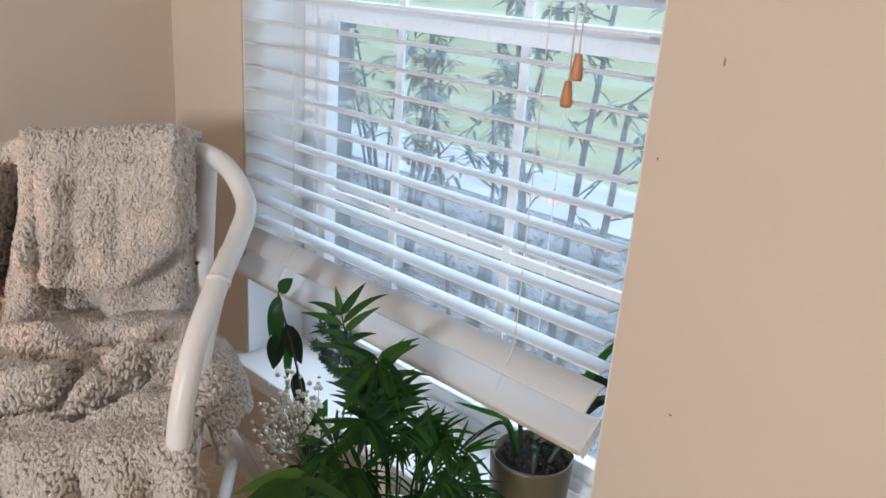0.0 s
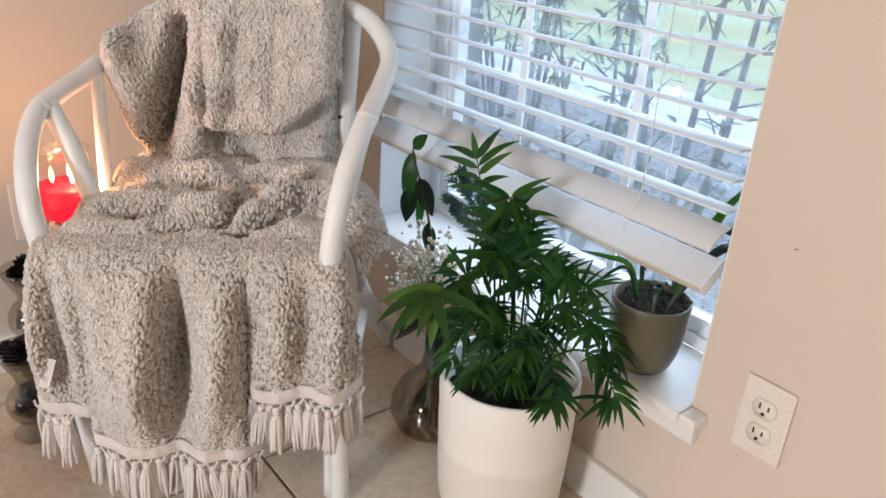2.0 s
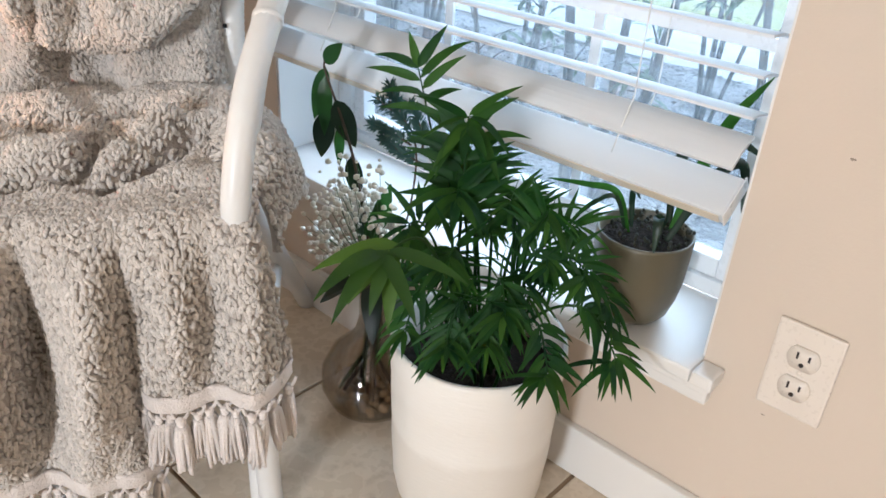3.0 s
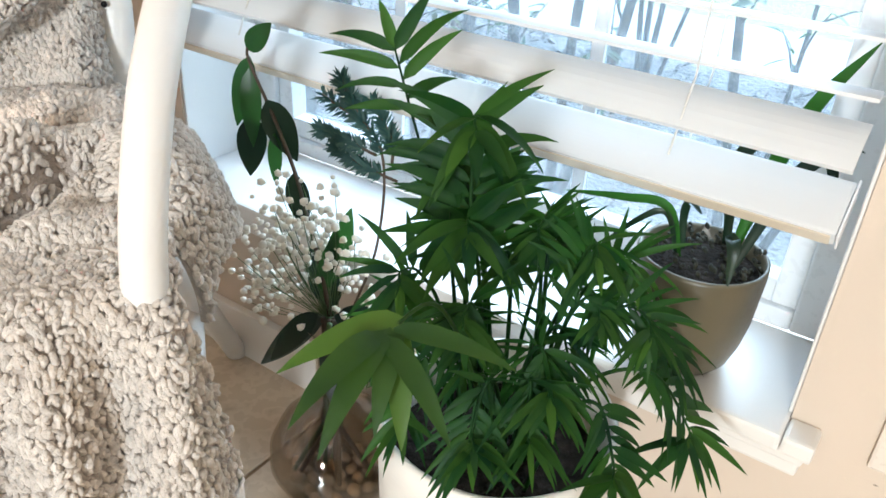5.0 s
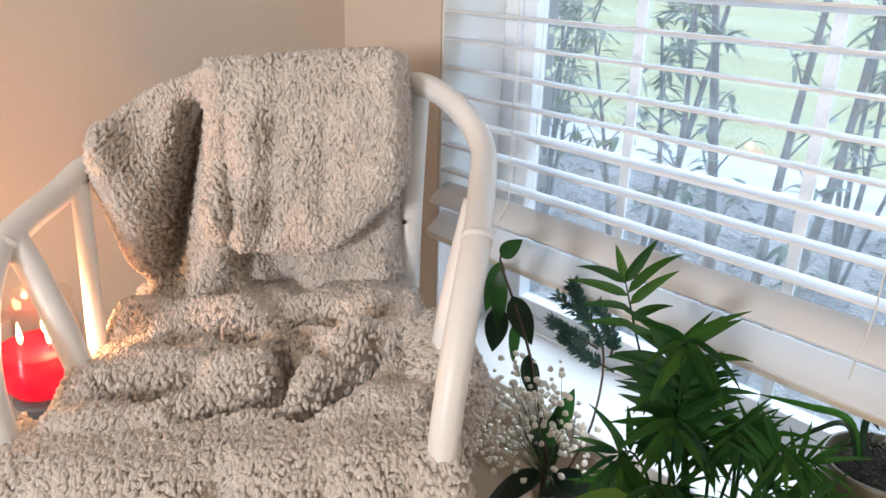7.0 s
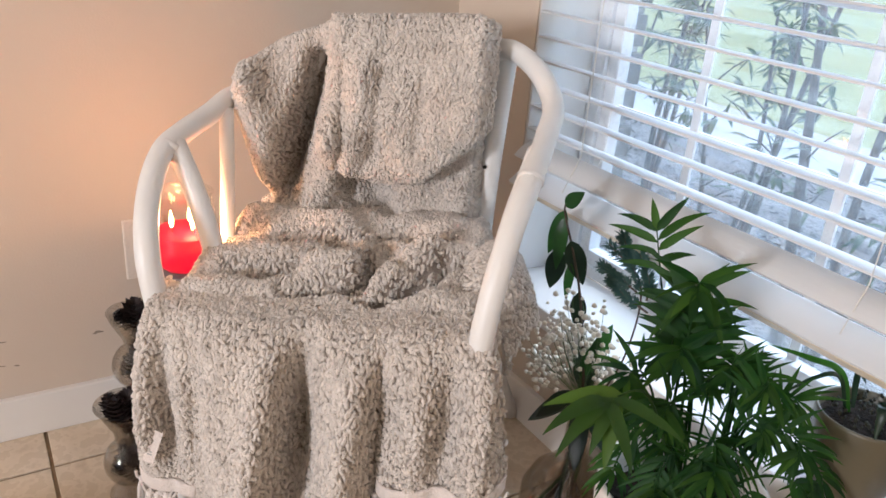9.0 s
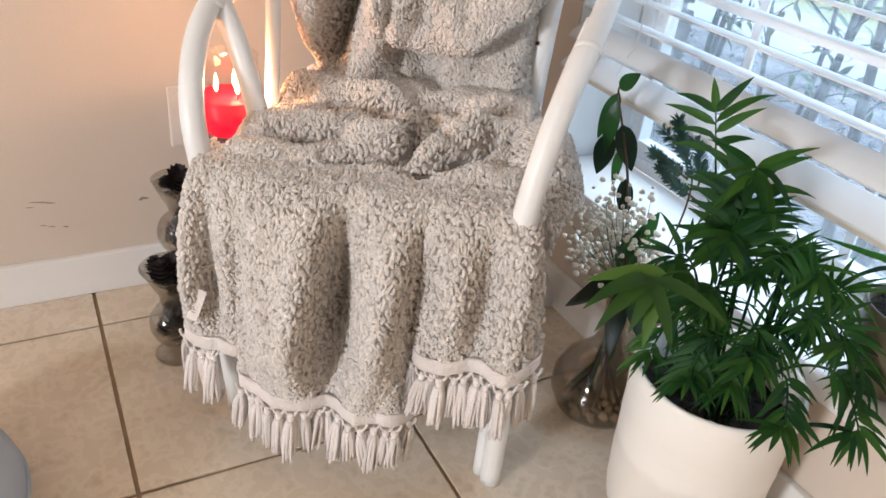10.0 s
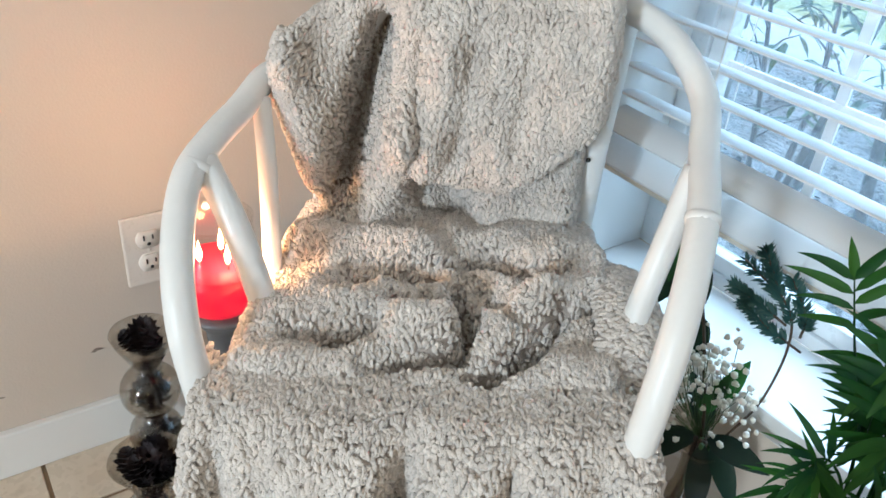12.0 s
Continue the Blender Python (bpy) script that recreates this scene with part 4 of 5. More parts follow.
def frond(tip, lean=0.35, pairs=9, leaf=0.078, start=0.38, seed=0, wide=0.0092, face=(0.55, -0.75, 0.35), bend=0.014):
    """One feather leaf of the palm, from the soil to its tip."""
    r = random.Random(seed)
    if pairs >= 8 and wide < 0.0100:
        pairs, wide = pairs + 3, wide * 0.84
    tip = Vector(tip) - Vector((PX, PY, 0))
    ang = math.atan2(tip.y, tip.x)
    root = Vector((0.03 * math.cos(ang) + r.uniform(-0.02, 0.02), 0.03 * math.sin(ang) + r.uniform(-0.02, 0.02), 0.235))
    up = max(0.02, tip.z - 0.235)
    rise = root + (tip - root) * lean + Vector((0, 0, up * 0.25 + 0.07 * (1 - min(1, up / 0.3))))
    high = root + (tip - root) * (0.72) + Vector((0, 0, 0.03 + 0.05 * (1 - min(1, up / 0.3))))
    over = tip + Vector((face[0], face[1], 0)).normalized() * bend - Vector((0, 0, bend * 0.35))
    path = smooth_path([root, rise, high, tip, over] if bend else [root, rise, high, tip], 14)
    bm = bmesh.new()
    tube(bm, path, lambda t: 0.0022 * (1 - 0.65 * t), 6)
    stalk_faces = len(bm.faces)
    n = len(path) - 1
    fc = Vector(face).normalized()
    for k in range(pairs):
        t = start + (0.99 - start) * k / (pairs - 1)
        i = min(n - 1, int(t * n))
        p = path[i].lerp(path[i + 1], t * n - i)
        d = (path[i + 1] - path[i]).normalized()
        nrm = (fc - d * fc.dot(d)).normalized()
        side = d.cross(nrm).normalized()
        ln = leaf * (0.72 + 0.42 * math.sin(math.pi * (0.15 + 0.75 * k / pairs))) * r.uniform(0.88, 1.1)
        if k == pairs - 1:
            ln *= 0.8
        open_ = 0.95 - 0.45 * k / pairs
        for s in (-1, 1):
            if r.random() < 0.05:
                continue
            way = d * (1 - open_ * 0.45) + side * s * open_ + nrm * r.uniform(-0.12, 0.20) + d * r.uniform(-0.10, 0.10)
            q = p + d * (s * 0.0022 + r.uniform(-0.002, 0.002))
            blade(bm, q, way, nrm, ln * r.uniform(0.86, 1.12), wide * r.uniform(0.8, 1.2), droop=r.uniform(0.3, 1.0), cup=r.uniform(0.1, 0.4), n=7, shape=0.60)
    if pairs < 99:
        blade(bm, path[-1], (path[-1] - path[-2]), fc, leaf * 0.7, wide, 0.3, 0.3, 6, 0.62)
    bmesh.ops.recalc_face_normals(bm, faces=bm.faces[:stalk_faces])
    return part("frond", bm, M_PALM, palm)


for k, (tip, kw) in enumerate((
        ((0.716, -0.136, 0.568), dict(pairs=4, start=0.78, leaf=0.058, lean=0.30, wide=0.0105, bend=0)),
        ((0.796, -0.135, 0.528), dict(pairs=12, start=0.34, leaf=0.070, wide=0.0125)),
        ((0.770, -0.118, 0.490), dict(pairs=10, start=0.42, leaf=0.064, wide=0.0115)),
        ((0.855, -0.120, 0.445), dict(pairs=10, start=0.45, leaf=0.044, wide=0.0075)),
        ((1.004, -0.100, 0.302), dict(pairs=12, start=0.46, leaf=0.052, wide=0.0095, face=(0.1, -0.3, 0.95))),
        ((0.970, -0.070, 0.345), dict(pairs=9, start=0.50, leaf=0.048, wide=0.0075, face=(0.1, -0.3, 0.95))),
        ((0.925, -0.085, 0.425), dict(pairs=9, start=0.48, leaf=0.046, wide=0.0070)),
        ((0.955, -0.110, 0.395), dict(pairs=9, start=0.50, leaf=0.048, wide=0.0070)),
        ((0.880, -0.245, 0.330), dict(pairs=8, start=0.55, leaf=0.044, wide=0.0085, face=(0.3, -0.4, 0.85))),
        ((0.905, -0.120, 0.450), dict(pairs=9, start=0.42, leaf=0.048, wide=0.0075)),
        ((0.782, -0.098, 0.450), dict(pairs=9, start=0.42, leaf=0.060, wide=0.0110)),
        ((0.862, -0.070, 0.420), dict(pairs=9, start=0.45, leaf=0.048, wide=0.0075)),
        ((0.975, -0.190, 0.315), dict(pairs=9, start=0.52, leaf=0.046, wide=0.0085, face=(0.2, -0.4, 0.9))),
        ((0.780, -0.205, 0.415), dict(pairs=9, start=0.45, leaf=0.054, wide=0.0095)),
        ((0.842, -0.205, 0.400), dict(pairs=9, start=0.45, leaf=0.050, wide=0.0090)),
        ((0.915, -0.195, 0.365), dict(pairs=9, start=0.45, leaf=0.050, wide=0.0090)),
        ((0.818, -0.170, 0.460), dict(pairs=10, start=0.40, leaf=0.064, wide=0.0115)),
        ((0.758, -0.185, 0.350), dict(pairs=8, start=0.50, leaf=0.050, wide=0.0095)))):
    frond(tip, seed=k + 3, **kw)
rf = random.Random(77)
for k in range(13):
    a = 2 * math.pi * k / 13 + rf.uniform(-0.25, 0.25)
    q = rf.uniform(0.03, 0.100)
    back = 0.5 + 0.5 * math.sin(a)
    frond((PX + q * math.cos(a), PY + q * math.sin(a) * 0.9, 0.325 + 0.09 * back + rf.uniform(-0.03, 0.04)), seed=100 + k, pairs=8, start=0.36, leaf=rf.uniform(0.034, 0.054), wide=rf.uniform(0.0058, 0.0085))


def fan_frond(crown, ways, length, wide, seed):
    """A young frond that arches out over the rim and opens as a fan of broad blades."""
    r = random.Random(seed)
    c = Vector(crown) - Vector((PX, PY, 0))
    bm = bmesh.new()
    path = smooth_path([Vector((0.005, -0.02, 0.235)), Vector((0.004, -0.05, 0.34)), c.lerp(Vector((0.004, -0.05, 0.40)), 0.5) + Vector((0, 0, 0.02)), c], 10)
    tube(bm, path, lambda t: 0.0024 * (1 - 0.5 * t), 6)
    for k, w in enumerate(ways):
        root = path[-1].lerp(path[-6], (k % 4) * 0.25)
        blade(bm, root, Vector(w), (0.35, -0.45, 0.8), length * r.uniform(0.85, 1.1), wide * r.uniform(0.85, 1.15), droop=r.uniform(0.5, 1.1), cup=0.2, n=8, shape=0.62)
    return part("frond", bm, M_YOUNG, palm, "bright green young frond with broad blades")


fan_frond((0.850, -0.315, 0.448), ((-0.02, -0.95, 0.30), (0.12, -0.85, 0.05), (0.35, -0.75, -0.1), (-0.35, -0.7, 0.1), (0.65, -0.2, -0.05), (0.75, 0.35, 0.1), (0.45, -0.5, -0.35), (-0.2, -0.6, -0.4)), 0.088, 0.0165, 5)

# ---- green-grey pot on the sill ----
GX, GY = 0.955, 0.022
gp = empty("potted_sill_plant", pose(GX, GY, SILL) @ Matrix.Diagonal((0.955, 0.955, 0.98, 1)), "strap-leaved plant in an olive-grey glazed pot on the sill", "plant")
bm = bmesh.new()
lathe(bm, [(0, 0), (0.031, 0), (0.040, 0.004), (0.048, 0.014), (0.0545, 0.034), (0.059, 0.06), (0.0612, 0.10), (0.0620, 0.116), (0.0615, 0.1195), (0.0592, 0.1205), (0.0572, 0.118), (0.056, 0.107), (0.052, 0.10)], 48)
part("pot", bm, M_GPOT, gp, "olive-grey glazed ceramic pot")
bm = bmesh.new()
lathe(bm, [(0, 0.112), (0.02, 0.110), (0.045, 0.108), (0.0555, 0.105)], 32)
part("soil", bm, M_SOIL, gp, "dark soil")
bm = bmesh.new()
rg = random.Random(8)
for k in range(90):
    a, q = rg.uniform(0, 6.28), 0.052 * rg.random() ** 0.5
    c = Vector((q * math.cos(a) + 0.006, q * math.sin(a) + 0.006, 0.111 + rg.uniform(0, 0.014)))
    b2 = bmesh.new()
    bmesh.ops.create_icosphere(b2, subdivisions=1, radius=rg.uniform(0.0014, 0.0032))
    b2.transform(Matrix.Translation(c) @ pose(0, 0, 0, rg.uniform(0, 90), 0, rg.uniform(0, 90)) @ Matrix.Diagonal((1, 1.5, 0.8, 1)))
    join(bm, b2)
tagged(part("moss", bm, M_MOSS, gp, "grey-green moss and bark chips"), kind="stuff")
for k, (pts, w) in enumerate(((((-0.02, -0.005, 0.108), (-0.036, -0.022, 0.163), (-0.080, -0.023, 0.160), (-0.142, -0.023, 0.148)), 0.0085),
                              (((-0.02, -0.012, 0.108), (-0.036, -0.024, 0.158), (-0.065, -0.030, 0.140), (-0.105, -0.028, 0.088)), 0.006),
                              (((0.02, 0.03, 0.115), (0.03, 0.05, 0.19), (0.05, 0.062, 0.26), (0.085, 0.066, 0.32)), 0.016),
                              (((0.01, 0.04, 0.115), (0.0, 0.06, 0.20), (0.05, 0.07, 0.235), (0.10, 0.07, 0.225)), 0.015),
                              (((0.03, 0.0, 0.115), (0.05, 0.05, 0.19), (0.075, 0.068, 0.21), (0.092, 0.06, 0.15)), 0.014),
                              (((0.03, -0.02, 0.14), (0.028, -0.03, 0.155), (0.034, -0.042, 0.15), (0.038, -0.048, 0.118)), 0.013),
                              (((-0.02, 0.0, 0.115), (-0.026, 0.0, 0.15), (-0.02, -0.01, 0.17), (-0.005, -0.02, 0.165)), 0.008))):
    path = smooth_path(pts, 6)
    V, F = [], []
    n = len(path) - 1
    for i, p in enumerate(path):
        d = (path[min(i + 1, n)] - path[max(i - 1, 0)]).normalized()
        side = d.cross(Vector((0.3, -0.8, 0.5))).normalized()
        t = i / n
        ww = w * 0.5 * max(0.03, math.sin(math.pi * (0.10 + 0.9 * t)) ** 0.7) if t < 1 else 0.0003
        lift = side.cross(d) * ww * 0.4
        V += [tuple(p - side * ww + lift), tuple(p), tuple(p + side * ww + lift)]
    for i in range(n):
        a = i * 3
        F += [(a, a + 1, a + 4, a + 3), (a + 1, a + 2, a + 5, a + 4)]
    mesh_part("leaf", V, F, M_PALM if k in (0, 2) else M_DARKLEAF, gp)

# ---- vase with twigs and small flowers ----
VX, VY = 0.618, -0.112
vase = empty("flower_vase", pose(VX, VY, 0), "smoky glass bulb vase with leafy twigs and small blossoms", "vase")
bm = bmesh.new()
outer = [(0, 0.0), (0.045, 0.0), (0.066, 0.012), (0.078, 0.040), (0.077, 0.066), (0.064, 0.095), (0.042, 0.118), (0.026, 0.138), (0.020, 0.165), (0.019, 0.20), (0.023, 0.225), (0.028, 0.235)]
lathe(bm, outer + [(0.026, 0.235), (0.0205, 0.223), (0.0165, 0.20), (0.0175, 0.166), (0.0235, 0.139), (0.040, 0.1155), (0.062, 0.092), (0.0745, 0.066), (0.0755, 0.041), (0.064, 0.0145), (0.045, 0.004), (0, 0.004)], 44)
part("glass_body", bm, M_SMOKE, vase, "smoky brown glass bulb with a narrow neck")
rp = random.Random(3)
peb = bmesh.new()
bmesh.ops.create_icosphere(peb, subdivisions=2, radius=0.0085)
for v in peb.verts:
    v.co *= 1 + 0.2 * noise.noise(v.co * 150)
peb_mesh = bpy.data.meshes.new("pebble")
peb.to_mesh(peb_mesh)
peb.free()
peb_mesh.materials.append(M_PEBBLE)
peb_mesh.polygons.foreach_set("use_smooth", [True] * len(peb_mesh.polygons))
for k in range(26):
    a, q = k * 2.4, 0.052 * math.sqrt((k + 0.5) / 26)
    o = new("pebble", peb_mesh)
    o.parent = vase
    o.matrix_basis = Matrix.Translation((q * math.cos(a), q * math.sin(a), 0.012 + 0.06 * max(0, q - 0.035))) @ pose(0, 0, 0, rp.uniform(0, 360), rp.uniform(0, 360), 0) @ Matrix.Diagonal((1.2, 0.95, 0.75, 1))


def vase_leaf(root, tip, width, material, normal=(0.5, -0.8, 0.3), droop=0.2, name="leaf"):
    bm = bmesh.new()
    r0, t0 = Vector(root), Vector(tip)
    blade(bm, r0, t0 - r0 + Vector((0, 0, droop * (t0 - r0).length * 0.5)), normal, (t0 - r0).length, width, droop, 0.15, 9, 0.75)
    return part(name, bm, material, vase)


def V3(x, y, z):
    return Vector((x - VX, y - VY, z))


# tall twig with hanging leaves
twig = smooth_path([V3(0.618, -0.112, 0.030), V3(0.615, -0.110, 0.230), V3(0.563, -0.092, 0.361), V3(0.526, -0.084, 0.426), V3(0.475, -0.074, 0.490), V3(0.467, -0.070, 0.505)], 8)
bm = bmesh.new()
tube(bm, twig, lambda t: 0.0028 * (1 - 0.5 * t), 7)
part("twig", bm, M_TWIG, vase)
for root, tip, w, m in (((0.467, -0.070, 0.503), (0.502, -0.066, 0.537), 0.024, M_MIDLEAF), ((0.470, -0.070, 0.497), (0.452, -0.079, 0.416), 0.026, M_MIDLEAF), ((0.473, -0.074, 0.485), (0.486, -0.088, 0.403), 0.024, M_MIDLEAF),
                        ((0.480, -0.079, 0.435), (0.481, -0.091, 0.368), 0.034, M_DARKLEAF), ((0.505, -0.082, 0.460), (0.537, -0.073, 0.396), 0.034, M_DARKLEAF), ((0.516, -0.084, 0.426), (0.518, -0.088, 0.366), 0.016, M_MIDLEAF),
                        ((0.545, -0.088, 0.389), (0.564, -0.092, 0.329), 0.026, M_DARKLEAF), ((0.610, -0.101, 0.296), (0.627, -0.088, 0.375), 0.026, M_MIDLEAF), ((0.598, -0.105, 0.269), (0.615, -0.097, 0.347), 0.022, M_MIDLEAF)):
    vase_leaf(V3(*root), V3(*tip), w, m, droop=0.05)
for root, tip, w in (((0.612, -0.115, 0.245), (0.523, -0.135, 0.150), 0.040), ((0.622, -0.112, 0.250), (0.704, -0.095, 0.255), 0.034), ((0.622, -0.118, 0.245), (0.660, -0.150, 0.150), 0.032), ((0.612, -0.100, 0.250), (0.548, -0.071, 0.292), 0.034), ((0.630, -0.110, 0.250), (0.690, -0.120, 0.190), 0.030), ((0.605, -0.120, 0.250), (0.575, -0.165, 0.200), 0.030)):
    vase_leaf(V3(*root), V3(*tip), w, M_DARKLEAF, normal=(0.180, -0.504, 0.785), droop=0.35)
# baby's breath
rb = random.Random(21)
stems, buds = bmesh.new(), bmesh.new()
for k in range(360):
    g = rb.choice((((0.560, -0.110, 0.345), 0.040), ((0.538, -0.105, 0.320), 0.040), ((0.550, -0.12, 0.275), 0.040), ((0.595, -0.10, 0.345), 0.040), ((0.635, -0.095, 0.305), 0.036), ((0.525, -0.12, 0.255), 0.026)))
    c = V3(*g[0]) + Vector((rb.gauss(0, 1), rb.gauss(0, 0.8), rb.gauss(0, 1))) * g[1] * 0.62
    b2 = bmesh.new()
    bmesh.ops.create_icosphere(b2, subdivisions=1, radius=rb.uniform(0.0028, 0.0056))
    for v in b2.verts:
        v.co *= rb.uniform(0.75, 1.2)
    b2.transform(Matrix.Translation(c))
    join(buds, b2)
    if k % 6 == 0:
        base = V3(0.612 + rb.uniform(-0.01, 0.01), -0.108, 0.235)
        mid = base.lerp(c, 0.6) + Vector((rb.uniform(-1, 1), rb.uniform(-1, 1), 0)) * 0.010
        tube(stems, [base, mid, c], 0.0005, 4)
tagged(part("blossoms", buds, M_PETAL, vase, "tiny cream blossoms"), kind="stuff")
tagged(part("stem_tangle", stems, M_STEM, vase, "thin green stems"), kind="stuff")
# stems gathered in the neck
rn = random.Random(44)
for k in range(8):
    a = 2 * math.pi * k / 8
    q = 0.0035 if k % 2 else 0.0095
    bm = bmesh.new()
    tube(bm, smooth_path([Vector((rn.uniform(-0.04, 0.04), rn.uniform(-0.04, 0.04), 0.030)), Vector((q * math.cos(a) * 1.4, q * math.sin(a) * 1.4, 0.120)), Vector((q * math.cos(a), q * math.sin(a), 0.180)), Vector((q * math.cos(a + 0.5), q * math.sin(a + 0.5), 0.245))], 6), 0.0032, 7)
    part("stem", bm, M_TWIG if k % 3 else M_STEM, vase)
# spruce sprig
bm, bn = bmesh.new(), bmesh.new()
for pts in ([(0.63, -0.10, 0.24), (0.655, -0.080, 0.34), (0.640, -0.06, 0.440), (0.555, -0.05, 0.470)], [(0.64, -0.065, 0.43), (0.60, -0.06, 0.432), (0.56, -0.06, 0.435)], [(0.63, -0.06, 0.44), (0.60, -0.05, 0.468), (0.575, -0.045, 0.492)], [(0.668, -0.066, 0.41), (0.62, -0.063, 0.412), (0.575, -0.055, 0.418)], [(0.660, -0.064, 0.425), (0.655, -0.06, 0.45), (0.62, -0.05, 0.480)]):
    path = smooth_path([V3(*p) for p in pts], 16)
    tube(bm, path, 0.0016, 6)
    for i in range(int(len(path) * (0.62 if pts[0][2] < 0.3 else 0.2)), len(path) - 1):
        d = (path[i + 1] - path[i]).normalized()
        for k in range(9):
            a = rb.uniform(0, 6.28)
            s1 = d.cross(Vector((0, 0, 1))).normalized()
            s2 = d.cross(s1)
            way = d * 0.8 + s1 * math.cos(a) + s2 * math.sin(a)
            p = path[i].lerp(path[i + 1], rb.random())
            blade(bn, p, way, (0.3, -0.8, 0.5), rb.uniform(0.011, 0.017), 0.0028, 0.1, 0.2, 2, 1.0)
part("sprig_twig", bm, M_TWIG, vase)
tagged(part("spruce_needles", bn, M_SPRUCE, vase, "blue-green spruce needles"), kind="stuff")

# ---- candle on its pillar ----
CX, CY, CZ = 0.280, -0.615, 0.409
holder = empty("candle_pillar", pose(CX, CY, 0) @ Matrix.Diagonal((1, 1, 1.1495, 1)), "dark grey turned pillar holding a candle jar", "candle holder")
bm = bmesh.new()
lathe(bm, [(0, 0), (0.050, 0), (0.053, 0.006), (0.050, 0.014), (0.030, 0.022), (0.022, 0.05), (0.017, 0.12), (0.015, 0.22), (0.0165, 0.30), (0.019, 0.330), (0.030, 0.345), (0.037, 0.351), (0.036, 0.3555), (0, 0.3555)], 36)
part("pillar", bm, surface("grey_pillar_paint", (0.10, 0.10, 0.105), (0.16, 0.16, 0.16), 0.45, 20.0, 120.0), holder)
candle = empty("candle_jar", pose(CX, CY, CZ) @ Matrix.Diagonal((1.0, 1.0, 1.0, 1)), "burning red wax candle in a clear glass jar", "candle")
bm = bmesh.new()
lathe(bm, [(0, 0), (0.030, 0), (0.038, 0.004), (0.0455, 0.016), (0.0495, 0.034), (0.0490, 0.055), (0.0450, 0.080), (0.0415, 0.100), (0.0410, 0.112), (0.0425, 0.120), (0.0405, 0.1205), (0.0392, 0.112), (0.0397, 0.100), (0.0430, 0.080), (0.0468, 0.055), (0.0474, 0.034), (0.0435, 0.017), (0.036, 0.0065), (0, 0.006)], 40)
jar = part("jar", bm, M_CLEAR, candle, "clear glass jar")
jar.visible_shadow = False
# wax glows by itself in place of light from the flames
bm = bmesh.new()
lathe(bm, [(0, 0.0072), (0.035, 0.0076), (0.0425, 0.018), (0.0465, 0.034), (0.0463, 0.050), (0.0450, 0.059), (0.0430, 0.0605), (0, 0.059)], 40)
part("wax", bm, M_WAX, candle, "red wax with flame light added as its own glow")
for a in (0.4, 2.5, 4.6):
    x, y = 0.018 * math.cos(a), 0.018 * math.sin(a)
    bm = bmesh.new()
    tube(bm, [Vector((x, y, 0.0585)), Vector((x + 0.0005, y, 0.0635)), Vector((x, y, 0.0675))], 0.0009, 6)
    w = part("wick", bm, M_SLOT, candle)
    bm = bmesh.new()
    lathe(bm, [(0, 0), (0.0022, 0.003), (0.0034, 0.008), (0.0030, 0.014), (0.0016, 0.021), (0.0, 0.028)], 12, (x, y, 0.0655))
    fl = part("flame", bm, M_FLAME, w, "small yellow flame")
    fl.visible_shadow = False

# ---- glasses with pine cones ----


def cone_bits(seed, scale):
    r = random.Random(seed)
    bm = bmesh.new()
    for ring in range(7):
        t = ring / 6
        rad = scale * (0.30 + 0.62 * math.sin(math.pi * (0.12 + 0.80 * t)))
        for k in range(8):
            a = 2 * math.pi * (k + 0.5 * (ring % 2)) / 8 + r.uniform(-0.1, 0.1)
            way = Vector((math.cos(a), math.sin(a), 0.5 + 0.4 * t))
            blade(bm, Vector((math.cos(a) * rad * 0.25, math.sin(a) * rad * 0.25, scale * 1.8 * (t - 0.5))), way, (0, 0, 1), rad * 0.85, scale * 0.55, -0.2, 0.5, 3, 0.5)
    return bm


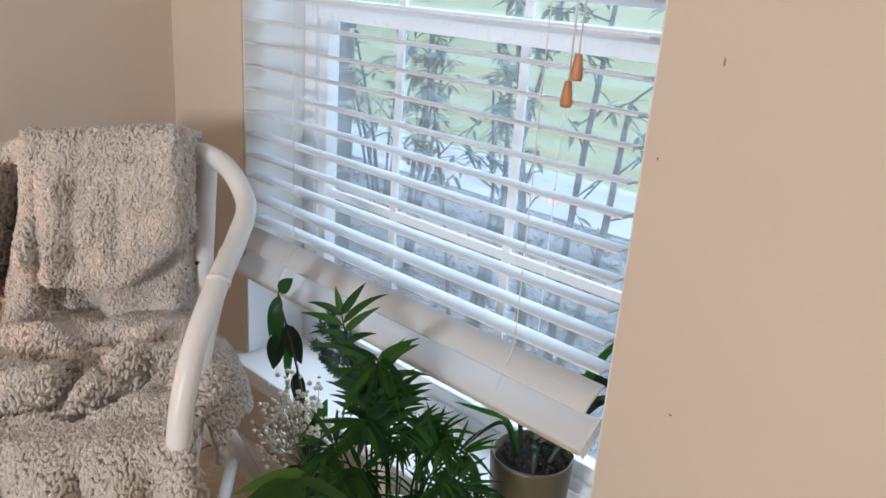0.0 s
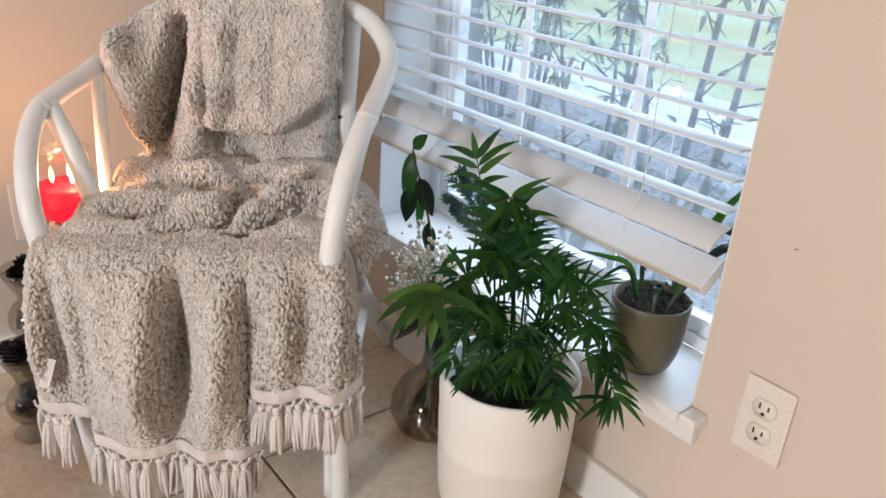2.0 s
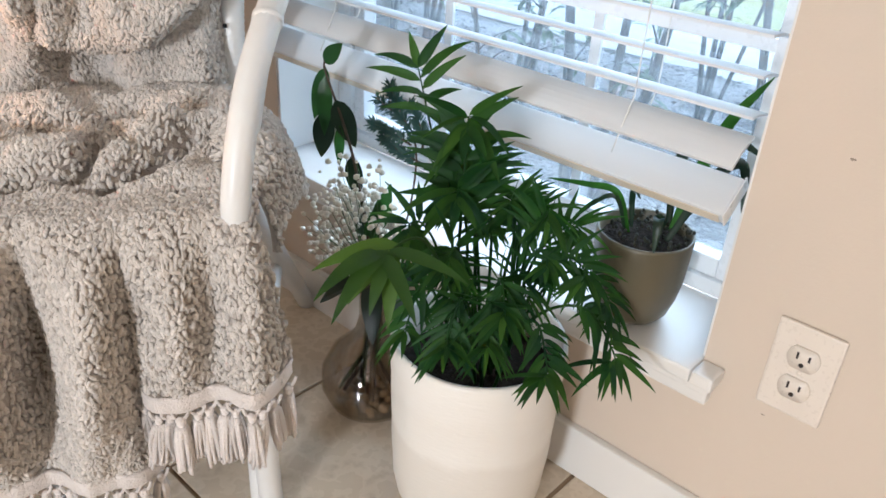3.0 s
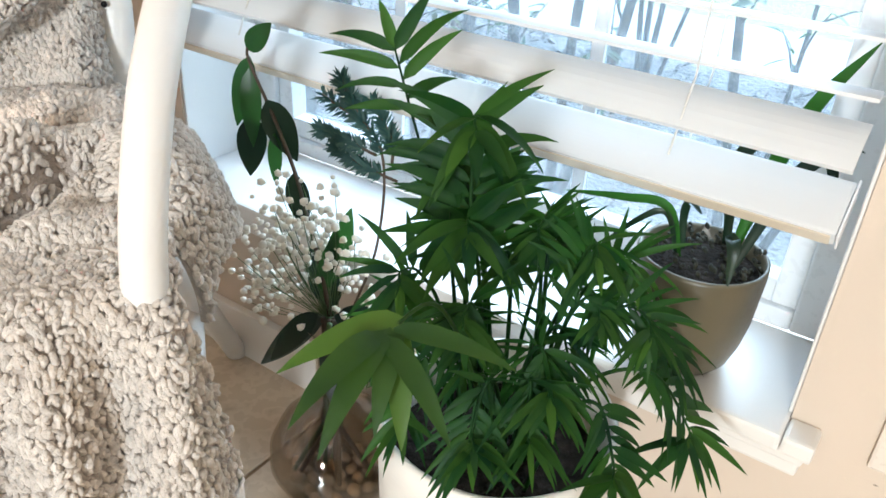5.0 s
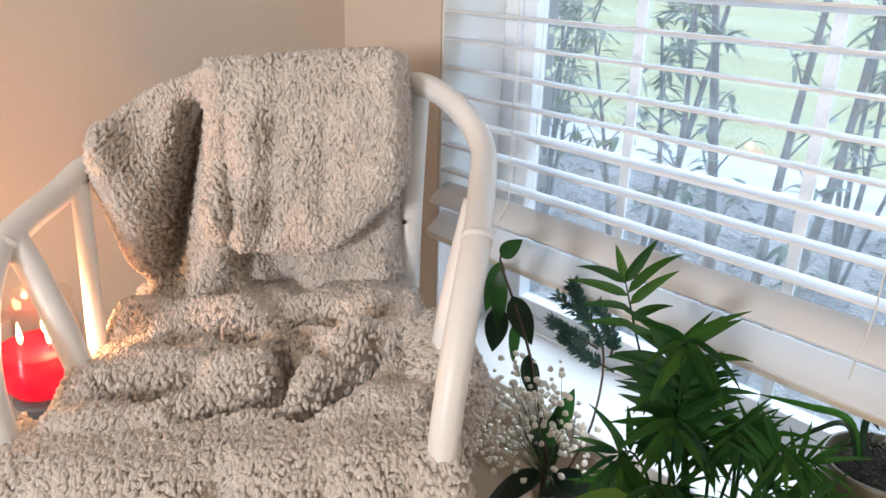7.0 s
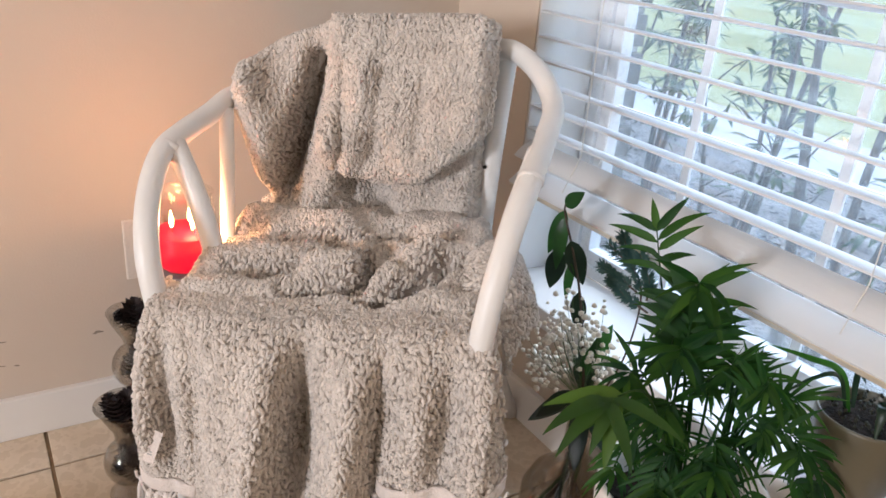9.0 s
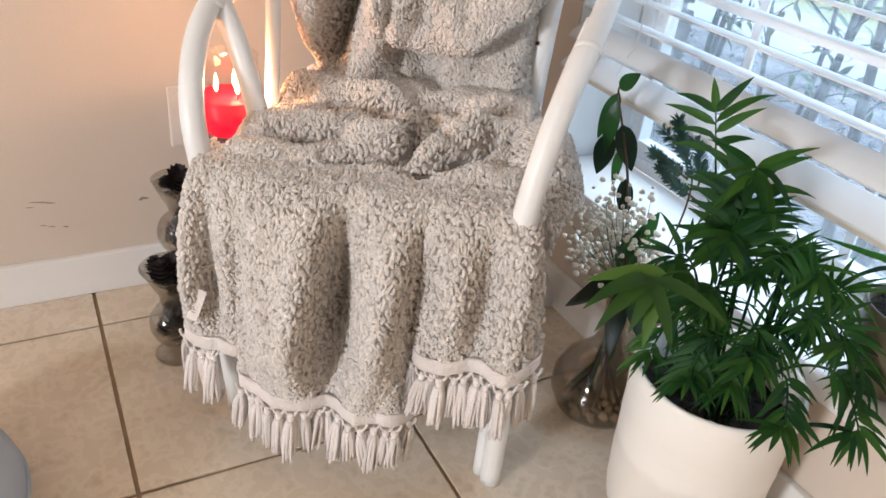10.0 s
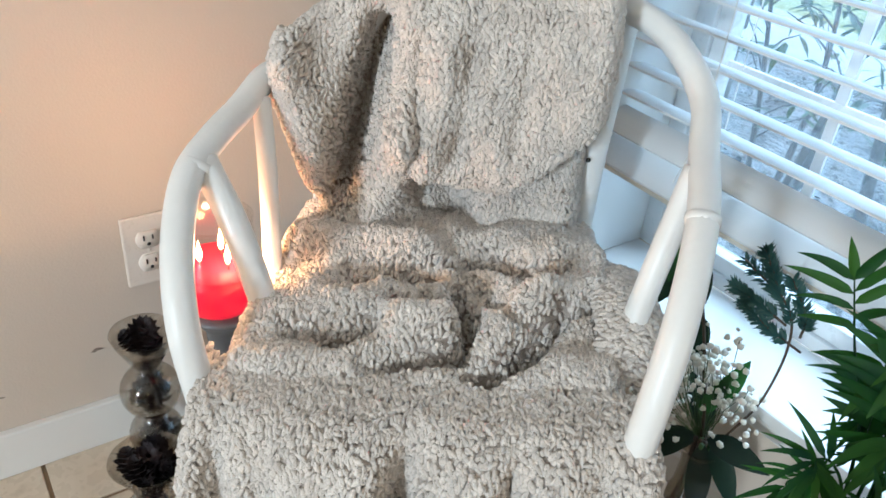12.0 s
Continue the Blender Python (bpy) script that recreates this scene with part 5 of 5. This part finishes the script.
def glass_holder(x, y, height, seed, label):
    e = empty("hurricane_glass", pose(x, y, 0), label, "glass", "glasses with pine cones")
    h = height

    def bubble(z, rad, waist):
        """A round glass bulb from one waist to the next."""
        top = math.acos(waist / rad)
        return [(rad * math.cos(t), z + rad * math.sin(t)) for t in [top * (k / 6 - 1) for k in range(13)]]

    prof = [(0, 0), (0.036, 0), (0.038, 0.004), (0.024, 0.012), (0.016, 0.018)]
    prof += (bubble(0.060, 0.040, 0.018) + bubble(0.146, 0.043, 0.018)) if h > 0.2 else bubble(0.066, 0.042, 0.020)
    flare = 0.044 if h > 0.2 else 0.048
    top = [(0.022, h - 0.050), (0.032, h - 0.030), (0.040, h - 0.012), (flare, h)]
    o = prof + top
    inner = [(max(0.0, rr - 0.0016), z + 0.0012) for rr, z in o[::-1] if z > 0.02]
    bm = bmesh.new()
    lathe(bm, o + [(flare - 0.0014, h)] + inner[1:] + [(0, 0.026)], 36)
    part("glass_body", bm, surface_glass, e)
    r = random.Random(seed)
    spots = [(0.004, 0.0, h - 0.004, 0.020), (0.014, 0.010, h - 0.024, 0.016), (-0.012, -0.008, h - 0.026, 0.016), (0.002, 0.004, h - 0.040, 0.014)]
    for zc in ((0.060, 0.146) if h > 0.2 else (0.066,)):
        spots += [(0.013, 0.006, zc + 0.012, 0.017), (-0.013, 0.004, zc + 0.006, 0.017), (0.004, -0.015, zc, 0.017), (-0.004, 0.014, zc - 0.008, 0.017), (0.010, -0.004, zc - 0.018, 0.014), (0.0, 0.0, zc + 0.024, 0.012)]
    if h < 0.2:
        spots += [(0.018, -0.012, h - 0.006, 0.017), (-0.018, 0.012, h - 0.004, 0.017), (-0.006, -0.020, h - 0.010, 0.016), (0.010, 0.020, h - 0.008, 0.016)]
    for x1, y1, z1, s in spots:
        ob = part("pine_cone", cone_bits(r.randint(0, 99), s * 1.42), M_CONE, e, "dark pine cone")
        ob.matrix_basis = pose(x1, y1, z1, r.uniform(-40, 40), r.uniform(-40, 40), r.uniform(0, 360))
    return e


surface_glass = pane_glass("tinted_thin_glass", (0.86, 0.84, 0.81), 0.35, 0.45)
glass_holder(0.085, -0.667, 0.252, 5, "tall clear glass with dark pine cones beside the wall")
glass_holder(0.240, -0.714, 0.175, 6, "short clear glass with dark pine cones beside the blanket")

# ---- floor cushion ----
pouf = empty("floor_cushion", pose(0.510, -1.122, 0), "pale blue cloth floor cushion on the tiles", "cushion")
bm = bmesh.new()
lathe(bm, [(0, 0.0), (0.12, 0.0), (0.155, 0.012), (0.172, 0.045), (0.172, 0.08), (0.155, 0.115), (0.12, 0.135), (0.06, 0.147), (0, 0.150)], 48)
for v in bm.verts:
    v.co += Vector((0, 0, 1)) * 0.006 * noise.noise(v.co * 14)
part("cover", bm, M_POUF, pouf)
bm = bmesh.new()
tube(bm, [Vector((0.1735 * math.cos(a), 0.1735 * math.sin(a), 0.062)) for a in [2 * math.pi * k / 60 for k in range(61)]], 0.003, 6)
part("piping", bm, M_POUF, pouf)

# ---- scuffs on the walls ----


def scuff(name, m, w, h, seed):
    r = random.Random(seed)
    bm = bmesh.new()
    n = 10
    c = bm.verts.new((0, 0, 0))
    ring = [bm.verts.new((w * math.cos(2 * math.pi * k / n) * r.uniform(0.5, 1.1), 0, h * math.sin(2 * math.pi * k / n) * r.uniform(0.4, 1.2))) for k in range(n)]
    for k in range(n):
        bm.faces.new((c, ring[k], ring[(k + 1) % n]))
    bmesh.ops.recalc_face_normals(bm, faces=bm.faces[:])
    o = part(name, bm, M_SMUDGE, None)
    o.matrix_world = m
    return tagged(o, "faint brown scuff mark on the painted wall", "scuff", "scuff marks", "structure")


for k, (y, z, w, h) in enumerate(((-0.885, 0.196, 0.016, 0.0016), (-0.868, 0.192, 0.012, 0.0012), (-0.90, 0.188, 0.008, 0.001), (-0.872, 0.146, 0.008, 0.0012), (-0.85, 0.142, 0.006, 0.0016), (-0.885, 0.150, 0.006, 0.001), (-0.715, 0.178, 0.010, 0.0028), (-0.722, 0.176, 0.006, 0.002))):
    scuff("scuff", pose(0.0008, y, z, 0, 6, 90), w, h, k)
for k, (x, z, w, h) in enumerate(((1.143, 0.96, 0.0015, 0.006), (1.087, 0.85, 0.002, 0.0025), (1.155, 0.56, 0.003, 0.0018), (1.15, 0.245, 0.003, 0.001))):
    scuff("scuff", pose(x, -0.0008, z), w, h, 20 + k)

# ---- outside ----
GZ = -0.14
bm = bmesh.new()
bmesh.ops.create_grid(bm, x_segments=60, y_segments=60, size=1.0)
for v in bm.verts:
    v.co = Vector((v.co.x * 60, 0.3 + v.co.y * abs(v.co.y) * 80, GZ - 0.05 + 0.02 * noise.noise(v.co * 9)))
tagged(part("ground", bm, M_LAWN), "bright green lawn beyond the planting bed", "lawn", kind="structure")
bm = bmesh.new()
bmesh.ops.create_grid(bm, x_segments=90, y_segments=40, size=1.0)
for v in bm.verts:
    x, y = v.co.x * 4.2 - 0.8, DEEP + 0.02 + (v.co.y * 0.5 + 0.5) * 2.35
    v.co = Vector((x, y, GZ + 0.02 * noise.noise(Vector((x, y, 0)) * 3) + 0.012 * noise.noise(Vector((x, y, 0)) * 22)))
tagged(part("planting_bed", bm, M_MULCH), "grey mulch bed below the window", "mulch", kind="structure")
tagged(box("path", (-9, 2.6, GZ - 0.09), (7, 3.5, GZ - 0.005), M_PATH, None, 0.01), "pale concrete garden path", "path", kind="structure")

# mulch chips
rc = random.Random(31)
V, F = [], []
for k in range(2600):
    x, y = rc.uniform(-2.2, 1.8), rc.uniform(0.3, 2.5)
    c = Vector((x, y, GZ + 0.012 + 0.02 * noise.noise(Vector((x, y, 0)) * 3)))
    m = pose(0, 0, 0, rc.uniform(-35, 35), rc.uniform(-35, 35), rc.uniform(0, 360))
    l, w = rc.uniform(0.012, 0.035), rc.uniform(0.005, 0.012)
    i = len(V)
    for p in ((-l, -w, 0), (l, -w * 0.6, 0.003), (l * 0.9, w, 0), (-l * 0.8, w * 0.8, 0.004), (0, 0, 0.008)):
        V.append(tuple(c + m @ Vector(p)))
    F += [(i, i + 1, i + 4), (i + 1, i + 2, i + 4), (i + 2, i + 3, i + 4), (i + 3, i, i + 4)]
tagged(mesh_part("mulch_chips", V, F, M_MULCH), "loose grey bark chips on the bed", "mulch", kind="stuff")


def shrub(x, y, seed, canes, height, spread, thick, leaves):
    """A shrub of upright canes, with pointed leaves in loose clumps."""
    r = random.Random(seed)
    e = empty("garden_shrub", pose(x, y, GZ - 0.01), "slender garden shrub with bare grey canes and narrow green leaves", "shrub", "shrubs below the window")
    tips = []
    for k in range(canes):
        a = r.uniform(0, 6.28)
        s = r.uniform(0.25, 1.0) * spread
        h = height * r.uniform(0.75, 1.1)
        root = Vector((math.cos(a), math.sin(a), 0)) * r.uniform(0.01, 0.06)
        end = Vector((math.cos(a) * s, math.sin(a) * s, h))
        mid = root.lerp(end, 0.5) + Vector((r.uniform(-1, 1), r.uniform(-1, 1), 0)) * 0.04
        path = smooth_path([root, mid, end], 8)
        bm = bmesh.new()
        th = thick * r.uniform(0.6, 1.1)
        tube(bm, path, lambda t: th * (1 - 0.65 * t), 7)
        part("cane", bm, M_BARK, e)
        for j in range(6, len(path)):
            if r.random() < 0.75:
                out = Vector((r.uniform(-1, 1), r.uniform(-1, 1), r.uniform(0.1, 0.9))).normalized()
                q = path[j] + out * r.uniform(0.08, 0.20)
                bm = bmesh.new()
                tube(bm, [path[j], path[j].lerp(q, 0.5) + Vector((0, 0, 0.012)), q], lambda t: 0.0032 * (1 - 0.6 * t), 5)
                part("twig", bm, M_BARK, e)
                tips += [(path[j], q)] * (2 if j > 10 else 1)
        tips.append((path[-2], path[-1]))
    bm = bmesh.new()
    for k in range(leaves):
        p0, p1 = r.choice(tips)
        p = p0.lerp(p1, r.uniform(0.3, 1.05))
        way = Vector((r.uniform(-1, 1), r.uniform(-1, 1), r.uniform(-0.5, 0.5)))
        blade(bm, p, way, (r.uniform(-0.4, 0.4), r.uniform(-0.4, 0.4), 1), r.uniform(0.045, 0.085), r.uniform(0.012, 0.020), 0.5, 0.3, 4, 0.7)
    tagged(part("foliage", bm, M_SHRUB, e, "narrow green leaves"), kind="stuff")
    return e


shrub(-0.02, 0.95, 1, 4, 1.15, 0.26, 0.015, 330)
shrub(0.38, 0.85, 2, 3, 1.22, 0.22, 0.018, 230)
shrub(0.78, 1.10, 3, 3, 1.05, 0.30, 0.013, 190)
shrub(-0.70, 1.35, 4, 4, 1.00, 0.33, 0.015, 300)
shrub(-1.45, 1.9, 5, 5, 0.95, 0.40, 0.014, 320)
shrub(0.22, 1.85, 6, 4, 1.10, 0.36, 0.013, 260)

# brick return beside the window, outside
brick_wall = tagged(box("brick_return", (WL - 0.115, DEEP + 0.002, GZ), (WL + 0.004, DEEP + 0.052, TOP), M_MORTAR, None, 0), "dark grey brick facing outside the window", "brick wall", kind="structure")
bm = bmesh.new()
add_box(bm, (0, 0, 0), (0.108, 0.054, 0.058), 0.004)
brick_mesh = bpy.data.meshes.new("brick")
bm.to_mesh(brick_mesh)
bm.free()
brick_mesh.materials.append(M_BRICK)
rk = random.Random(5)
for k in range(27):
    o = new("brick", brick_mesh)
    o.parent = brick_wall
    o.location = (WL - 0.095 + rk.uniform(-0.002, 0.003) + 0.006 * (k % 2), DEEP + 0.004, GZ + 0.01 + k * 0.070)

# ---- floor tiles ----
TX, TY, TP, GAP = 0.117, -0.414, 0.410, 0.0065
tile_mesh = {}
for i in range(-1, 13):
    for j in range(-12, 3):
        x0, x1 = max(0.0, TX + i * TP + GAP / 2), min(RX, TX + (i + 1) * TP - GAP / 2)
        y0, y1 = max(RY, TY + (j - 1) * TP + GAP / 2), min(0.0, TY + j * TP - GAP / 2)
        if x1 - x0 < 0.01 or y1 - y0 < 0.01:
            continue
        key = (round(x1 - x0, 3), round(y1 - y0, 3))
        if key not in tile_mesh:
            bm = bmesh.new()
            add_box(bm, (0, 0, -0.0038), (key[0], key[1], 0.0), 0.0014)
            me = bpy.data.meshes.new("floor_tile")
            bm.to_mesh(me)
            bm.free()
            me.materials.append(M_TILE)
            tile_mesh[key] = me
        o = new("floor_tile", tile_mesh[key])
        o.parent = floor
        o.location = (x0, y0, 0.0)
